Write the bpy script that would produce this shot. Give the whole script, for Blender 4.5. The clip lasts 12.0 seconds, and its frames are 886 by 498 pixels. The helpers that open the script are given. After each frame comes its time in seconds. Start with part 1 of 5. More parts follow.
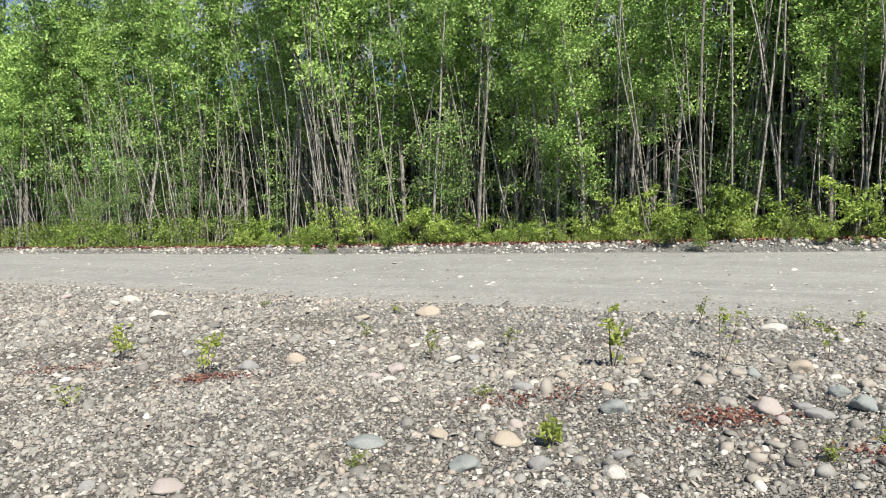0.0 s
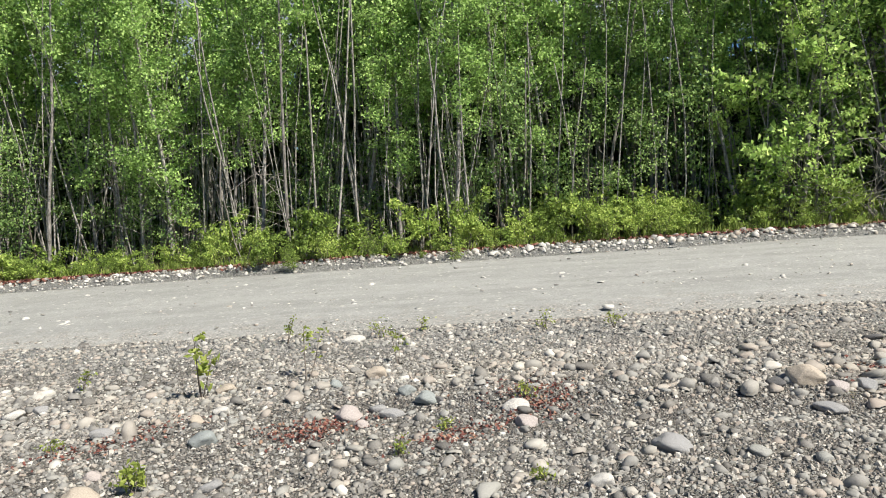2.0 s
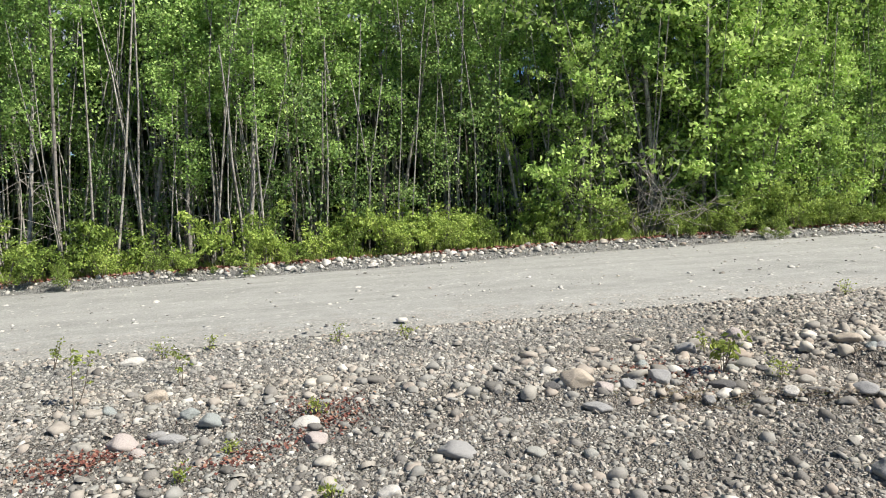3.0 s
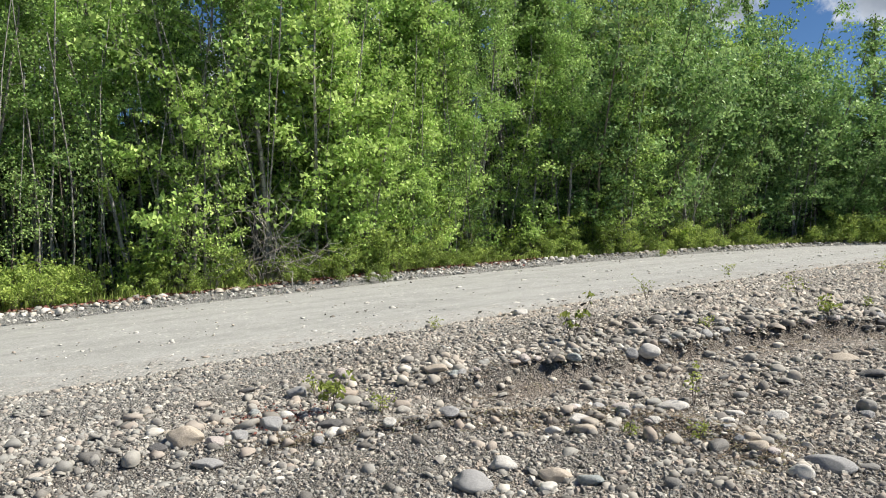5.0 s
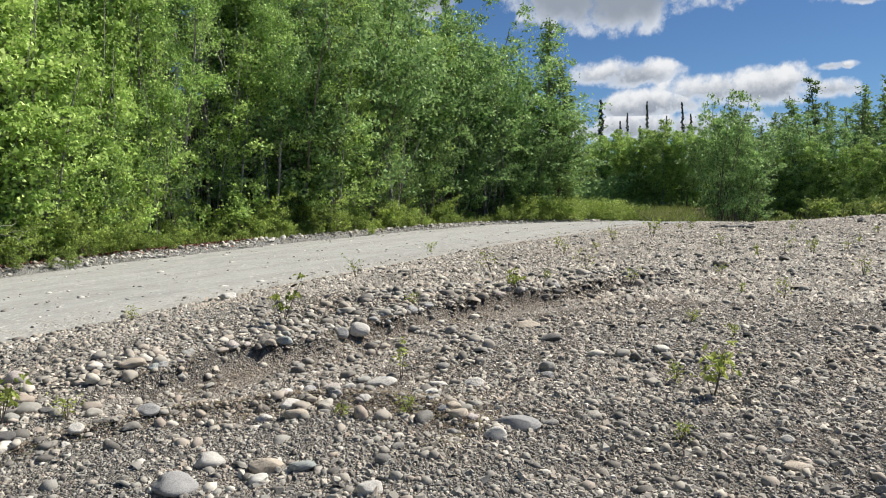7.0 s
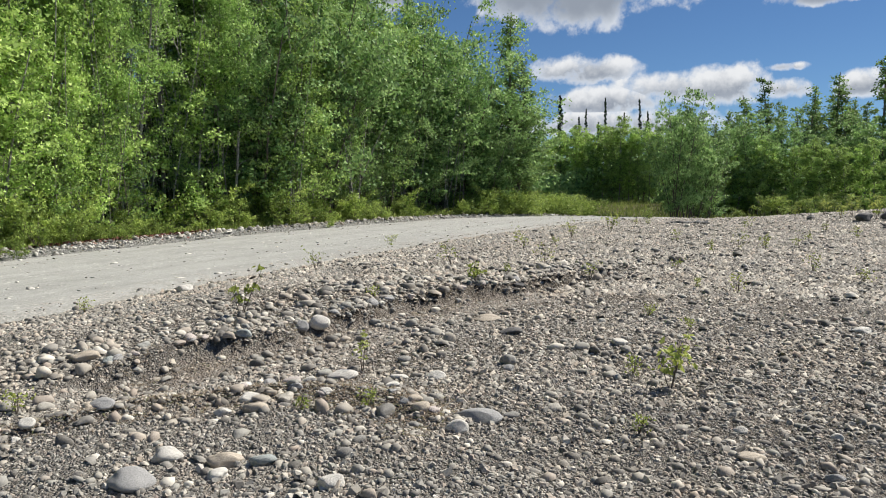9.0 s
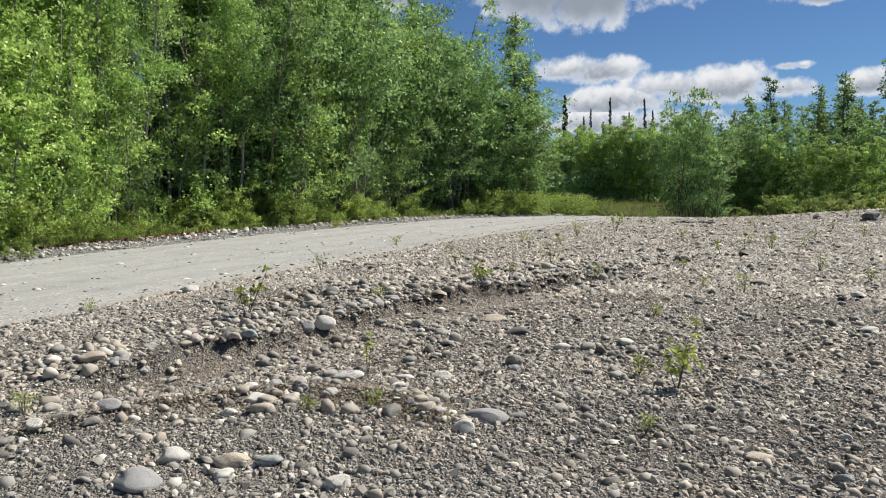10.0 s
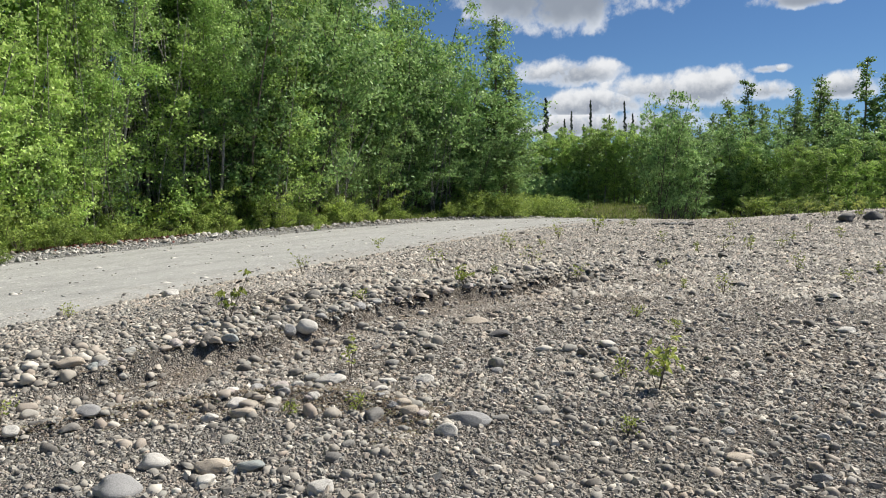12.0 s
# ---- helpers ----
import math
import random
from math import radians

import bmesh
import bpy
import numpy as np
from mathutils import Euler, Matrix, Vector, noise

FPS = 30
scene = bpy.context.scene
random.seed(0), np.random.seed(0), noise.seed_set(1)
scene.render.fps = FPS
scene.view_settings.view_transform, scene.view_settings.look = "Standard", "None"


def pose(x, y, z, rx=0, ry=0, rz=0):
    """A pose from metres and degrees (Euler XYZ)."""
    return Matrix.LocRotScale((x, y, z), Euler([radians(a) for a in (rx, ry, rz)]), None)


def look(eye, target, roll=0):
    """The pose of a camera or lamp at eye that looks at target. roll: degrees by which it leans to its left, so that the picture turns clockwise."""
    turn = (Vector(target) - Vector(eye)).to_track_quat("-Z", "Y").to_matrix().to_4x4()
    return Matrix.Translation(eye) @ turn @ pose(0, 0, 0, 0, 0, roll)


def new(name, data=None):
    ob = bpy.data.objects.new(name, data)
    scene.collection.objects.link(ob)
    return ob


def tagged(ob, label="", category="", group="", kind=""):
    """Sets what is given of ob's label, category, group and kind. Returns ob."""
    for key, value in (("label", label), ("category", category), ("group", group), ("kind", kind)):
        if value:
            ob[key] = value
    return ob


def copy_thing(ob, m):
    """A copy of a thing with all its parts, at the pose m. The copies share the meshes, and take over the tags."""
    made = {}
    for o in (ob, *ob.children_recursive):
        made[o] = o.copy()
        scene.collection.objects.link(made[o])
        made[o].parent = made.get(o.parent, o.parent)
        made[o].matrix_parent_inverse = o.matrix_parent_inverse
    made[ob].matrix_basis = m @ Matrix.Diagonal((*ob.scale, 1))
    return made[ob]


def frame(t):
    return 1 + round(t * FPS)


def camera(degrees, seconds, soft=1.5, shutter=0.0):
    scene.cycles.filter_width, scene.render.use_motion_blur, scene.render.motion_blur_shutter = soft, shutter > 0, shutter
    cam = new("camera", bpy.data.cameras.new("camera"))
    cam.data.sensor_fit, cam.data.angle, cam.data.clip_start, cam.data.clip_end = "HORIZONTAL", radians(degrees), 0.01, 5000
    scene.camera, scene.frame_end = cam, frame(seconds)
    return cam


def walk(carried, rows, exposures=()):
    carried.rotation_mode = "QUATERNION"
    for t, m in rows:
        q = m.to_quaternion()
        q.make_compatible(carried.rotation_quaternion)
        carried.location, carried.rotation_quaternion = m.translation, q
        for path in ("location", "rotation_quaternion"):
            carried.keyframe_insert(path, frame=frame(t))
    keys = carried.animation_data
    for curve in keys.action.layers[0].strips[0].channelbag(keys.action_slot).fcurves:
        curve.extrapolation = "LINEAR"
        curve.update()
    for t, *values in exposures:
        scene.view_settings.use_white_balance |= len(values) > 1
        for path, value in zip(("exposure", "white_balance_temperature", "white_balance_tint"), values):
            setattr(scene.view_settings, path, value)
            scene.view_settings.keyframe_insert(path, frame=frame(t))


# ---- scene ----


def aim(x, y, z, yaw, pitch, roll):
    """A camera pose from its place, its turn to the left of +y, its tilt and its lean, in degrees."""
    a, p = radians(yaw), radians(pitch)
    ahead = Vector((-math.sin(a) * math.cos(p), math.cos(a) * math.cos(p), math.sin(p)))
    return look((x, y, z), Vector((x, y, z)) + ahead, roll)


cam = camera(61.40, 12.0, soft=1.0)
walk(cam, [
    (0, aim(-0.003, 0.002, 1.599, 0.16, -5.91, -2.51)),
    (0.5, aim(0.016, 0.029, 1.594, -4.13, -5.68, -2.55)),
    (1, aim(0.040, 0.000, 1.599, -9.91, -5.94, -2.54)),
    (1.5, aim(0.075, -0.016, 1.592, -19.82, -5.80, -2.64)),
    (2, aim(0.101, -0.046, 1.608, -30.26, -5.49, -2.72)),
    (2.5, aim(0.150, -0.038, 1.594, -38.44, -5.03, -2.09)),
    (3, aim(0.170, -0.071, 1.599, -45.58, -4.92, -1.47)),
    (3.5, aim(0.188, -0.099, 1.605, -52.85, -4.50, -1.33)),
    (3.7, aim(0.198, -0.112, 1.605, -55.98, -4.11, -1.33)),
    (5.3, aim(0.173, -0.189, 1.613, -77.24, -1.70, -1.48)),
    (5.5, aim(0.159, -0.199, 1.610, -78.87, -1.57, -1.57)),
    (6, aim(0.189, -0.213, 1.618, -82.75, -1.72, -0.88)),
    (6.5, aim(0.267, -0.226, 1.622, -89.05, -3.01, -0.56)),
    (7, aim(0.302, -0.184, 1.625, -96.11, -4.04, -1.09)),
    (7.2, aim(0.287, -0.169, 1.622, -98.18, -4.38, -1.29)),
    (8.8, aim(0.316, -0.156, 1.625, -99.58, -4.84, -0.57)),
    (9, aim(0.312, -0.158, 1.623, -99.25, -4.59, -0.37)),
    (9.5, aim(0.315, -0.160, 1.621, -98.78, -4.37, -0.35)),
    (10, aim(0.320, -0.153, 1.621, -98.88, -4.57, -0.53)),
    (10.5, aim(0.324, -0.155, 1.622, -99.35, -4.79, -0.49)),
    (11, aim(0.326, -0.151, 1.624, -99.60, -4.77, -0.37)),
    (11.5, aim(0.328, -0.147, 1.622, -99.44, -4.58, -0.34)),
    (12, aim(0.321, -0.151, 1.626, -100.28, -4.40, -0.63)),
], exposures=[(0, 0.47), (3.5, 0.56), (5.5, 0.56), (7, 0.48), (9, 0.44), (12, 0.44)])

# ---- light: a high sun, blue sky and fair-weather clouds ----
SUN_AZ, SUN_EL = 161.0, 49.0  # clockwise from +y


def compass(az, el):
    a, e = radians(az), radians(el)
    return Vector((math.sin(a) * math.cos(e), math.cos(a) * math.cos(e), math.sin(e)))


sun = new("sun", bpy.data.lights.new("sun", "SUN"))
sun.data.energy, sun.data.angle, sun.data.color = 5.3, radians(0.53), (1.0, 0.95, 0.865)
sun.matrix_world = look(compass(SUN_AZ, SUN_EL) * 50, (0, 0, 0))


class Nodes:
    """A short way to write node trees."""

    def __init__(self, tree):
        self.tree = tree
        tree.nodes.clear()

    def add(self, kind, **sockets):
        node = self.tree.nodes.new(kind)
        for key, value in sockets.items():
            self.put(node, key, value)
        return node

    def put(self, node, key, value):
        slot = node.inputs[int(key[1:])] if key[0] == "i" and key[1:].isdigit() else node.inputs[key.replace("_", " ")]
        if isinstance(value, bpy.types.NodeSocket):
            self.tree.links.new(value, slot)
        else:
            slot.default_value = value

    def math(self, op, a, b=0.0, c=0.0, clamp=False):
        node = self.add("ShaderNodeMath", i0=a, i1=b, i2=c)
        node.operation, node.use_clamp = op, clamp
        return node.outputs[0]

    def vec(self, op, a, b=(0, 0, 0)):
        node = self.add("ShaderNodeVectorMath", i0=a, i1=b)
        node.operation = op
        return node.outputs["Value"] if op == "DOT_PRODUCT" else node.outputs["Vector"]

    def noise(self, vector, scale, detail=3.0, rough=0.55, out="Fac"):
        return self.add("ShaderNodeTexNoise", Vector=vector, Scale=scale, Detail=detail, Roughness=rough).outputs[out]

    def voronoi(self, vector, scale, feature="F1", out="Color", rand=1.0):
        node = self.add("ShaderNodeTexVoronoi")
        node.feature = feature
        self.put(node, "Vector", vector), self.put(node, "Scale", scale), self.put(node, "Randomness", rand)
        return node.outputs[out]

    def ramp(self, fac, stops, interpolation="LINEAR"):
        node = self.add("ShaderNodeValToRGB", Fac=fac)
        band = node.color_ramp
        band.interpolation = interpolation
        while len(band.elements) < len(stops):
            band.elements.new(0.5)
        for element, (place, colour) in zip(band.elements, stops):
            element.position = place
            element.color = (*colour, 1) if len(colour) == 3 else colour
        return node.outputs["Color"]

    def mix(self, fac, a, b, blend="MIX"):
        node = self.add("ShaderNodeMix", i0=fac)
        node.data_type, node.blend_type = "RGBA", blend
        self.put(node, "i6", a if isinstance(a, bpy.types.NodeSocket) else (*a, 1))
        self.put(node, "i7", b if isinstance(b, bpy.types.NodeSocket) else (*b, 1))
        return node.outputs[2]

    def span(self, value, low, high, to_low=0.0, to_high=1.0, smooth=True):
        node = self.add("ShaderNodeMapRange")
        node.interpolation_type = "SMOOTHSTEP" if smooth else "LINEAR"
        for key, v in zip(("i0", "i1", "i2", "i3", "i4"), (value, low, high, to_low, to_high)):
            self.put(node, key, v)
        return node.outputs[0]


world = bpy.data.worlds.new("sky")
scene.world = world
world.use_nodes = True
n = Nodes(world.node_tree)
sky = n.add("ShaderNodeTexSky")
sky.sky_type, sky.sun_disc, sky.sun_elevation, sky.sun_rotation = "NISHITA", False, radians(SUN_EL), radians(SUN_AZ)
sky.air_density, sky.dust_density, sky.ozone_density = 1.0, 0.1, 4.0
sky.altitude = 1500
way = n.add("ShaderNodeTexCoord").outputs["Generated"]
blue = n.vec("SCALE", n.vec("MULTIPLY", sky.outputs["Color"], (0.76, 0.97, 1.17)))
blue.node.inputs["Scale"].default_value = 0.047


def cloud_bank(az, el, wide, high):
    """How deep inside one cloud a direction lies: 1 at its heart, 0 at its rim. And how high in it."""
    c = compass(az, el)
    right = Vector((c.y, -c.x, 0)).normalized()
    up = right.cross(c)
    u = n.math("DIVIDE", n.vec("DOT_PRODUCT", way, tuple(right)), math.sin(radians(wide)))
    v = n.math("DIVIDE", n.vec("DOT_PRODUCT", way, tuple(up)), math.sin(radians(high)))
    q = n.math("ADD", n.math("MULTIPLY", u, u), n.math("MULTIPLY", v, v))
    ahead = n.math("GREATER_THAN", n.vec("DOT_PRODUCT", way, tuple(c)), 0.0)
    inside = n.math("MULTIPLY", n.math("SUBTRACT", 1.0, q), ahead)
    inside = n.math("SUBTRACT", inside, n.math("MULTIPLY", n.math("SUBTRACT", 1.0, ahead), 9.0))
    return inside, v


BANKS = [(108.4, 14.4, 8.4, 2.9), (109.4, 8.7, 4.6, 1.2), (117.6, 7.2, 6.4, 1.5), (111.3, 6.4, 5.4, 1.3), (125.6, 12.6, 3.2, 0.7),
         (124.0, 6.8, 2.2, 0.8), (128.3, 6.8, 2.6, 0.9), (123.9, 8.2, 1.6, 0.35), (111.5, 4.8, 9.0, 1.3), (80.0, 16.5, 3.4, 2.2),
         (95.8, 14.4, 2.0, 1.6), (99.4, 15.2, 2.0, 0.5), (73.3, 16.2, 4.5, 1.8), (14.0, 14.0, 48.0, 6.0), (290.0, 24.0, 22.0, 7.0)]
depth, top = None, None
for bank in BANKS:
    inside, v = cloud_bank(*bank)
    if depth is None:
        depth, top = inside, v
    else:
        nearer = n.math("GREATER_THAN", inside, depth)
        top = n.math("ADD", n.math("MULTIPLY", nearer, v), n.math("MULTIPLY", n.math("SUBTRACT", 1.0, nearer), top))
        depth = n.math("MAXIMUM", depth, inside)
billow = n.noise(way, 42.0, 7.0, 0.62)
broad = n.noise(way, 15.0, 4.0, 0.55)
rough_edge = n.math("ADD", n.math("MULTIPLY", n.math("SUBTRACT", billow, 0.5), 2.2), n.math("MULTIPLY", n.math("SUBTRACT", broad, 0.5), 3.0))
body = n.math("ADD", n.math("MAXIMUM", depth, -3.0), rough_edge)
cover = n.span(body, -0.15, 0.8)
lit = n.span(n.math("ADD", top, n.math("MULTIPLY", n.math("SUBTRACT", billow, 0.5), 1.6)), -0.5, 0.7)
lit = n.math("MAXIMUM", lit, n.span(body, 0.2, 0.9, 1.0, 0.0))
thick = n.span(n.math("ADD", depth, n.math("MULTIPLY", n.math("SUBTRACT", broad, 0.5), 1.5)), 0.1, 1.0)
height = n.add("ShaderNodeSeparateXYZ", Vector=way).outputs["Z"]
lit = n.math("MULTIPLY", lit, n.math("SUBTRACT", 1.0, n.math("MULTIPLY", n.span(height, 0.17, 0.215, 0.0, 0.95), n.span(n.math("ADD", depth, n.math("MULTIPLY", n.math("SUBTRACT", broad, 0.5), 1.2)), 0.0, 0.7))))
grey = n.mix(thick, (0.46, 0.50, 0.56), (0.22, 0.25, 0.30))
vapour = n.mix(lit, grey, (0.62, 0.63, 0.645))
haze = n.span(n.add("ShaderNodeSeparateXYZ", Vector=way).outputs["Z"], 0.0, 0.09, 0.3, 0.0)
air = n.mix(haze, blue, (0.36, 0.45, 0.55))
n.tree.links.new(n.add("ShaderNodeBackground", Color=n.mix(cover, air, vapour), Strength=1.0).outputs[0],
                 n.add("ShaderNodeOutputWorld").inputs["Surface"])

# ---- materials ----
def material(name):
    m = bpy.data.materials.new(name)
    m.use_nodes = True
    return m, Nodes(m.node_tree)


def finish(n, colour, rough=0.85, height=None, bump=0.4, depth=0.01, spec=0.3):
    shader = n.add("ShaderNodeBsdfPrincipled", Base_Color=colour, Roughness=rough)
    shader.inputs["Specular IOR Level"].default_value = spec
    if height is not None:
        n.put(shader, "Normal", n.add("ShaderNodeBump", Strength=bump, Distance=depth, Height=height).outputs[0])
    n.tree.links.new(shader.outputs[0], n.add("ShaderNodeOutputMaterial").inputs["Surface"])


STONE = [(0.0, (0.075, 0.07, 0.062)), (0.16, (0.16, 0.154, 0.14)), (0.36, (0.26, 0.252, 0.228)), (0.52, (0.305, 0.306, 0.278)),
         (0.66, (0.35, 0.33, 0.286)), (0.78, (0.365, 0.308, 0.255)), (0.9, (0.48, 0.452, 0.39)), (1.0, (0.68, 0.655, 0.585))]


def gravel_material():
    """Loose river gravel: rounded stones at three sizes with dark gaps, dusty, silty and brown patches."""
    m, n = material("river_gravel")
    at = n.add("ShaderNodeTexCoord").outputs["Object"]
    shake = n.vec("SCALE", n.vec("SUBTRACT", n.noise(at, 26.0, 3.0, 0.6, "Color"), (0.5, 0.5, 0.5)))
    shake.node.inputs["Scale"].default_value = 0.009
    warp = n.vec("ADD", at, shake)
    layers = []
    for size, full in ((85.0, 0.66), (46.0, 0.60), (26.0, 0.55)):
        cell = n.add("ShaderNodeSeparateColor", Color=n.voronoi(warp, size))
        near = n.voronoi(warp, size, "F1", "Distance")
        layers.append((n.ramp(cell.outputs[0], STONE), n.span(near, 0.15, full, 1.0, 0.0), cell.outputs[1]))
    patch = n.noise(at, 1.1, 4.0, 0.6)
    colour, dome = layers[0][0], layers[0][1]
    for (tone, round_, chance), share in ((layers[1], 0.30), (layers[2], 0.58)):
        there = n.math("MULTIPLY", n.math("GREATER_THAN", chance, n.math("ADD", share, n.math("MULTIPLY", n.math("SUBTRACT", patch, 0.5), -0.8))), n.math("GREATER_THAN", round_, 0.12))
        colour = n.mix(there, colour, tone)
        dome = n.math("ADD", n.math("MULTIPLY", n.math("SUBTRACT", 1.0, there), dome), n.math("MULTIPLY", there, n.math("MULTIPLY", round_, 1.6)))
    colour = n.mix(n.span(dome, 0.0, 0.34), (0.21, 0.192, 0.165), colour)
    dust = n.span(n.noise(at, 1.7, 5.0, 0.65), 0.46, 0.68)
    colour = n.mix(n.math("MULTIPLY", dust, 0.3), colour, (0.42, 0.40, 0.34))
    fines = n.add("ShaderNodeAttribute")
    fines.attribute_name = "fines"
    colour = n.mix(n.math("MULTIPLY", n.span(n.math("ADD", fines.outputs["Fac"], n.math("MULTIPLY", n.math("SUBTRACT", n.noise(at, 3.0, 5.0, 0.7), 0.5), 0.8)), 0.1, 0.9), 0.9), colour, n.mix(n.span(n.noise(at, 60.0, 4.0, 0.7), 0.35, 0.65), (0.27, 0.27, 0.25), (0.46, 0.455, 0.425)))
    earth = n.add("ShaderNodeAttribute")
    earth.attribute_name = "earth"
    soil = n.span(n.noise(n.vec("ADD", at, (31.0, 7.0, 0.0)), 0.55, 5.0, 0.6), 0.30, 0.62, 0.45, 1.0)
    colour = n.mix(n.math("MULTIPLY", n.math("MULTIPLY", soil, earth.outputs["Fac"]), 0.68), colour, (0.105, 0.08, 0.058))
    damp = n.span(n.noise(n.vec("ADD", at, (3.0, 17.0, 0.0)), 2.3, 4.0, 0.65), 0.56, 0.66)
    colour = n.mix(n.math("MULTIPLY", n.math("MULTIPLY", damp, earth.outputs["Fac"]), 0.55), colour, (0.13, 0.102, 0.078))
    sand = n.add("ShaderNodeAttribute")
    sand.attribute_name = "sand"
    silt = n.ramp(n.noise(at, 24.0, 5.0, 0.7), [(0.3, (0.25, 0.212, 0.172)), (0.55, (0.37, 0.325, 0.272)), (0.75, (0.47, 0.425, 0.365))])
    colour = n.mix(n.span(n.math("ADD", sand.outputs["Fac"], n.math("MULTIPLY", n.math("SUBTRACT", n.noise(at, 7.0, 5.0, 0.7), 0.5), 0.9)), 0.3, 0.7, 0.0, 0.92), colour, silt)
    finish(n, colour, 0.9, n.math("ADD", dome, n.math("MULTIPLY", n.noise(at, 240.0, 2.0), 0.25)), 1.0, 0.03, 0.25)
    return m


def forest_floor_material():
    m, n = material("forest_floor")
    at = n.add("ShaderNodeTexCoord").outputs["Object"]
    colour = n.ramp(n.noise(at, 3.0, 6.0, 0.7), [(0.3, (0.05, 0.038, 0.024)), (0.5, (0.10, 0.075, 0.045)), (0.62, (0.055, 0.075, 0.022)), (0.75, (0.15, 0.11, 0.07))])
    finish(n, colour, 0.95, n.noise(at, 30.0, 4.0), 0.8, 0.05)
    return m


def road_material():
    """Packed pale crushed gravel, with wheel bands along the road and scattered chips."""
    m, n = material("packed_gravel")
    at = n.add("ShaderNodeTexCoord").outputs["Object"]
    turn = n.add("ShaderNodeMapping", Vector=at)
    turn.inputs["Rotation"].default_value = (0, 0, ROAD_TURN)
    along = n.vec("MULTIPLY", turn.outputs[0], (0.06, 1.0, 1.0))
    band = n.noise(along, 1.9, 4.0, 0.6)
    base = n.ramp(n.noise(at, 2.2, 5.0, 0.65), [(0.3, (0.28, 0.28, 0.26)), (0.55, (0.345, 0.345, 0.322)), (0.75, (0.395, 0.395, 0.37))])
    base = n.mix(n.span(band, 0.40, 0.62, 0.0, 0.38), base, (0.44, 0.436, 0.405))
    base = n.mix(n.span(n.noise(along, 6.0, 3.0, 0.6), 0.5, 0.66, 0.0, 0.25), base, (0.25, 0.247, 0.225))
    chip = n.voronoi(at, 60.0)
    part_ = n.add("ShaderNodeSeparateColor", Color=chip)
    loose = n.math("MULTIPLY", n.math("GREATER_THAN", part_.outputs[1], n.span(band, 0.35, 0.65, 0.55, 0.88)), n.span(n.voronoi(at, 60.0, "F1", "Distance"), 0.25, 0.45, 1.0, 0.0))
    base = n.mix(n.math("MULTIPLY", loose, 0.75), base, n.ramp(part_.outputs[0], STONE))
    grit = n.noise(at, 45.0, 5.0, 0.75)
    base = n.mix(n.span(grit, 0.32, 0.6, 0.55, 0.0), base, (0.17, 0.17, 0.16))
    base = n.mix(n.span(grit, 0.54, 0.68, 0.0, 0.6), base, (0.52, 0.52, 0.49))
    big = n.voronoi(at, 9.0)
    big_part = n.add("ShaderNodeSeparateColor", Color=big)
    slab = n.math("MULTIPLY", n.math("GREATER_THAN", big_part.outputs[1], 0.72), n.span(n.voronoi(at, 9.0, "F1", "Distance"), 0.16, 0.27, 1.0, 0.0))
    base = n.mix(n.math("MULTIPLY", slab, 0.75), base, (0.58, 0.56, 0.51))
    rim = n.add("ShaderNodeAttribute")
    rim.attribute_name = "across"
    shed = n.span(n.math("ADD", rim.outputs["Fac"], n.math("MULTIPLY", n.math("SUBTRACT", n.noise(at, 4.0, 5.0, 0.7), 0.5), 1.1)), 0.72, 0.95)
    small = n.voronoi(at, 46.0)
    shed_stone = n.mix(n.span(n.voronoi(at, 46.0, "DISTANCE_TO_EDGE", "Distance"), 0.0, 0.14), (0.23, 0.225, 0.205), n.ramp(n.add("ShaderNodeSeparateColor", Color=small).outputs[0], STONE))
    base = n.mix(n.math("MULTIPLY", shed, 0.6), base, shed_stone)
    height = n.math("ADD", n.math("MULTIPLY", loose, 0.5), n.noise(at, 70.0, 3.0))
    finish(n, base, 0.92, height, 0.6, 0.008, 0.2)
    return m


def stone_material(name, island):
    """Water-worn stones in greys, tans, pinks and greens, with fine speckle and dusty tops."""
    m, n = material(name)
    if island:
        pick = n.add("ShaderNodeNewGeometry").outputs["Random Per Island"]
        at = n.add("ShaderNodeTexCoord").outputs["Object"]
    else:
        pick = n.add("ShaderNodeObjectInfo").outputs["Random"]
        at = n.vec("ADD", n.add("ShaderNodeTexCoord").outputs["Object"], n.vec("SCALE", n.add("ShaderNodeObjectInfo").outputs["Location"]))
    base = n.ramp(pick, STONE)
    if island:
        base = n.mix(0.12, base, (0.28, 0.272, 0.245))
        place = n.math("SUBTRACT", n.math("MULTIPLY", n.add("ShaderNodeSeparateXYZ", Vector=at).outputs["X"], 0.8), n.math("MULTIPLY", n.add("ShaderNodeSeparateXYZ", Vector=at).outputs["Y"], 0.6))
        brown = n.math("ADD", n.span(place, 0.0, 5.0, 0.0, 0.5), n.span(n.noise(at, 0.9, 4.0, 0.65), 0.48, 0.66, 0.0, 0.5))
        base = n.mix(n.math("MULTIPLY", brown, 0.7), base, n.mix(1.0, base, (1.06, 0.95, 0.83), "MULTIPLY"))
    speck = n.noise(at, 120.0, 3.0, 0.7)
    cloud = n.noise(at, 14.0, 4.0, 0.6)
    base = n.mix(n.span(speck, 0.35, 0.7, 0.0, 0.18), base, (0.48, 0.455, 0.415))
    base = n.mix(n.span(cloud, 0.4, 0.68, 0.0, 0.45), base, n.mix(0.5, base, (0.18, 0.16, 0.14)))
    finish(n, base, 0.8, n.math("ADD", n.math("MULTIPLY", cloud, 0.6), n.math("MULTIPLY", speck, 0.4)), 0.35, 0.01, 0.35)
    return m


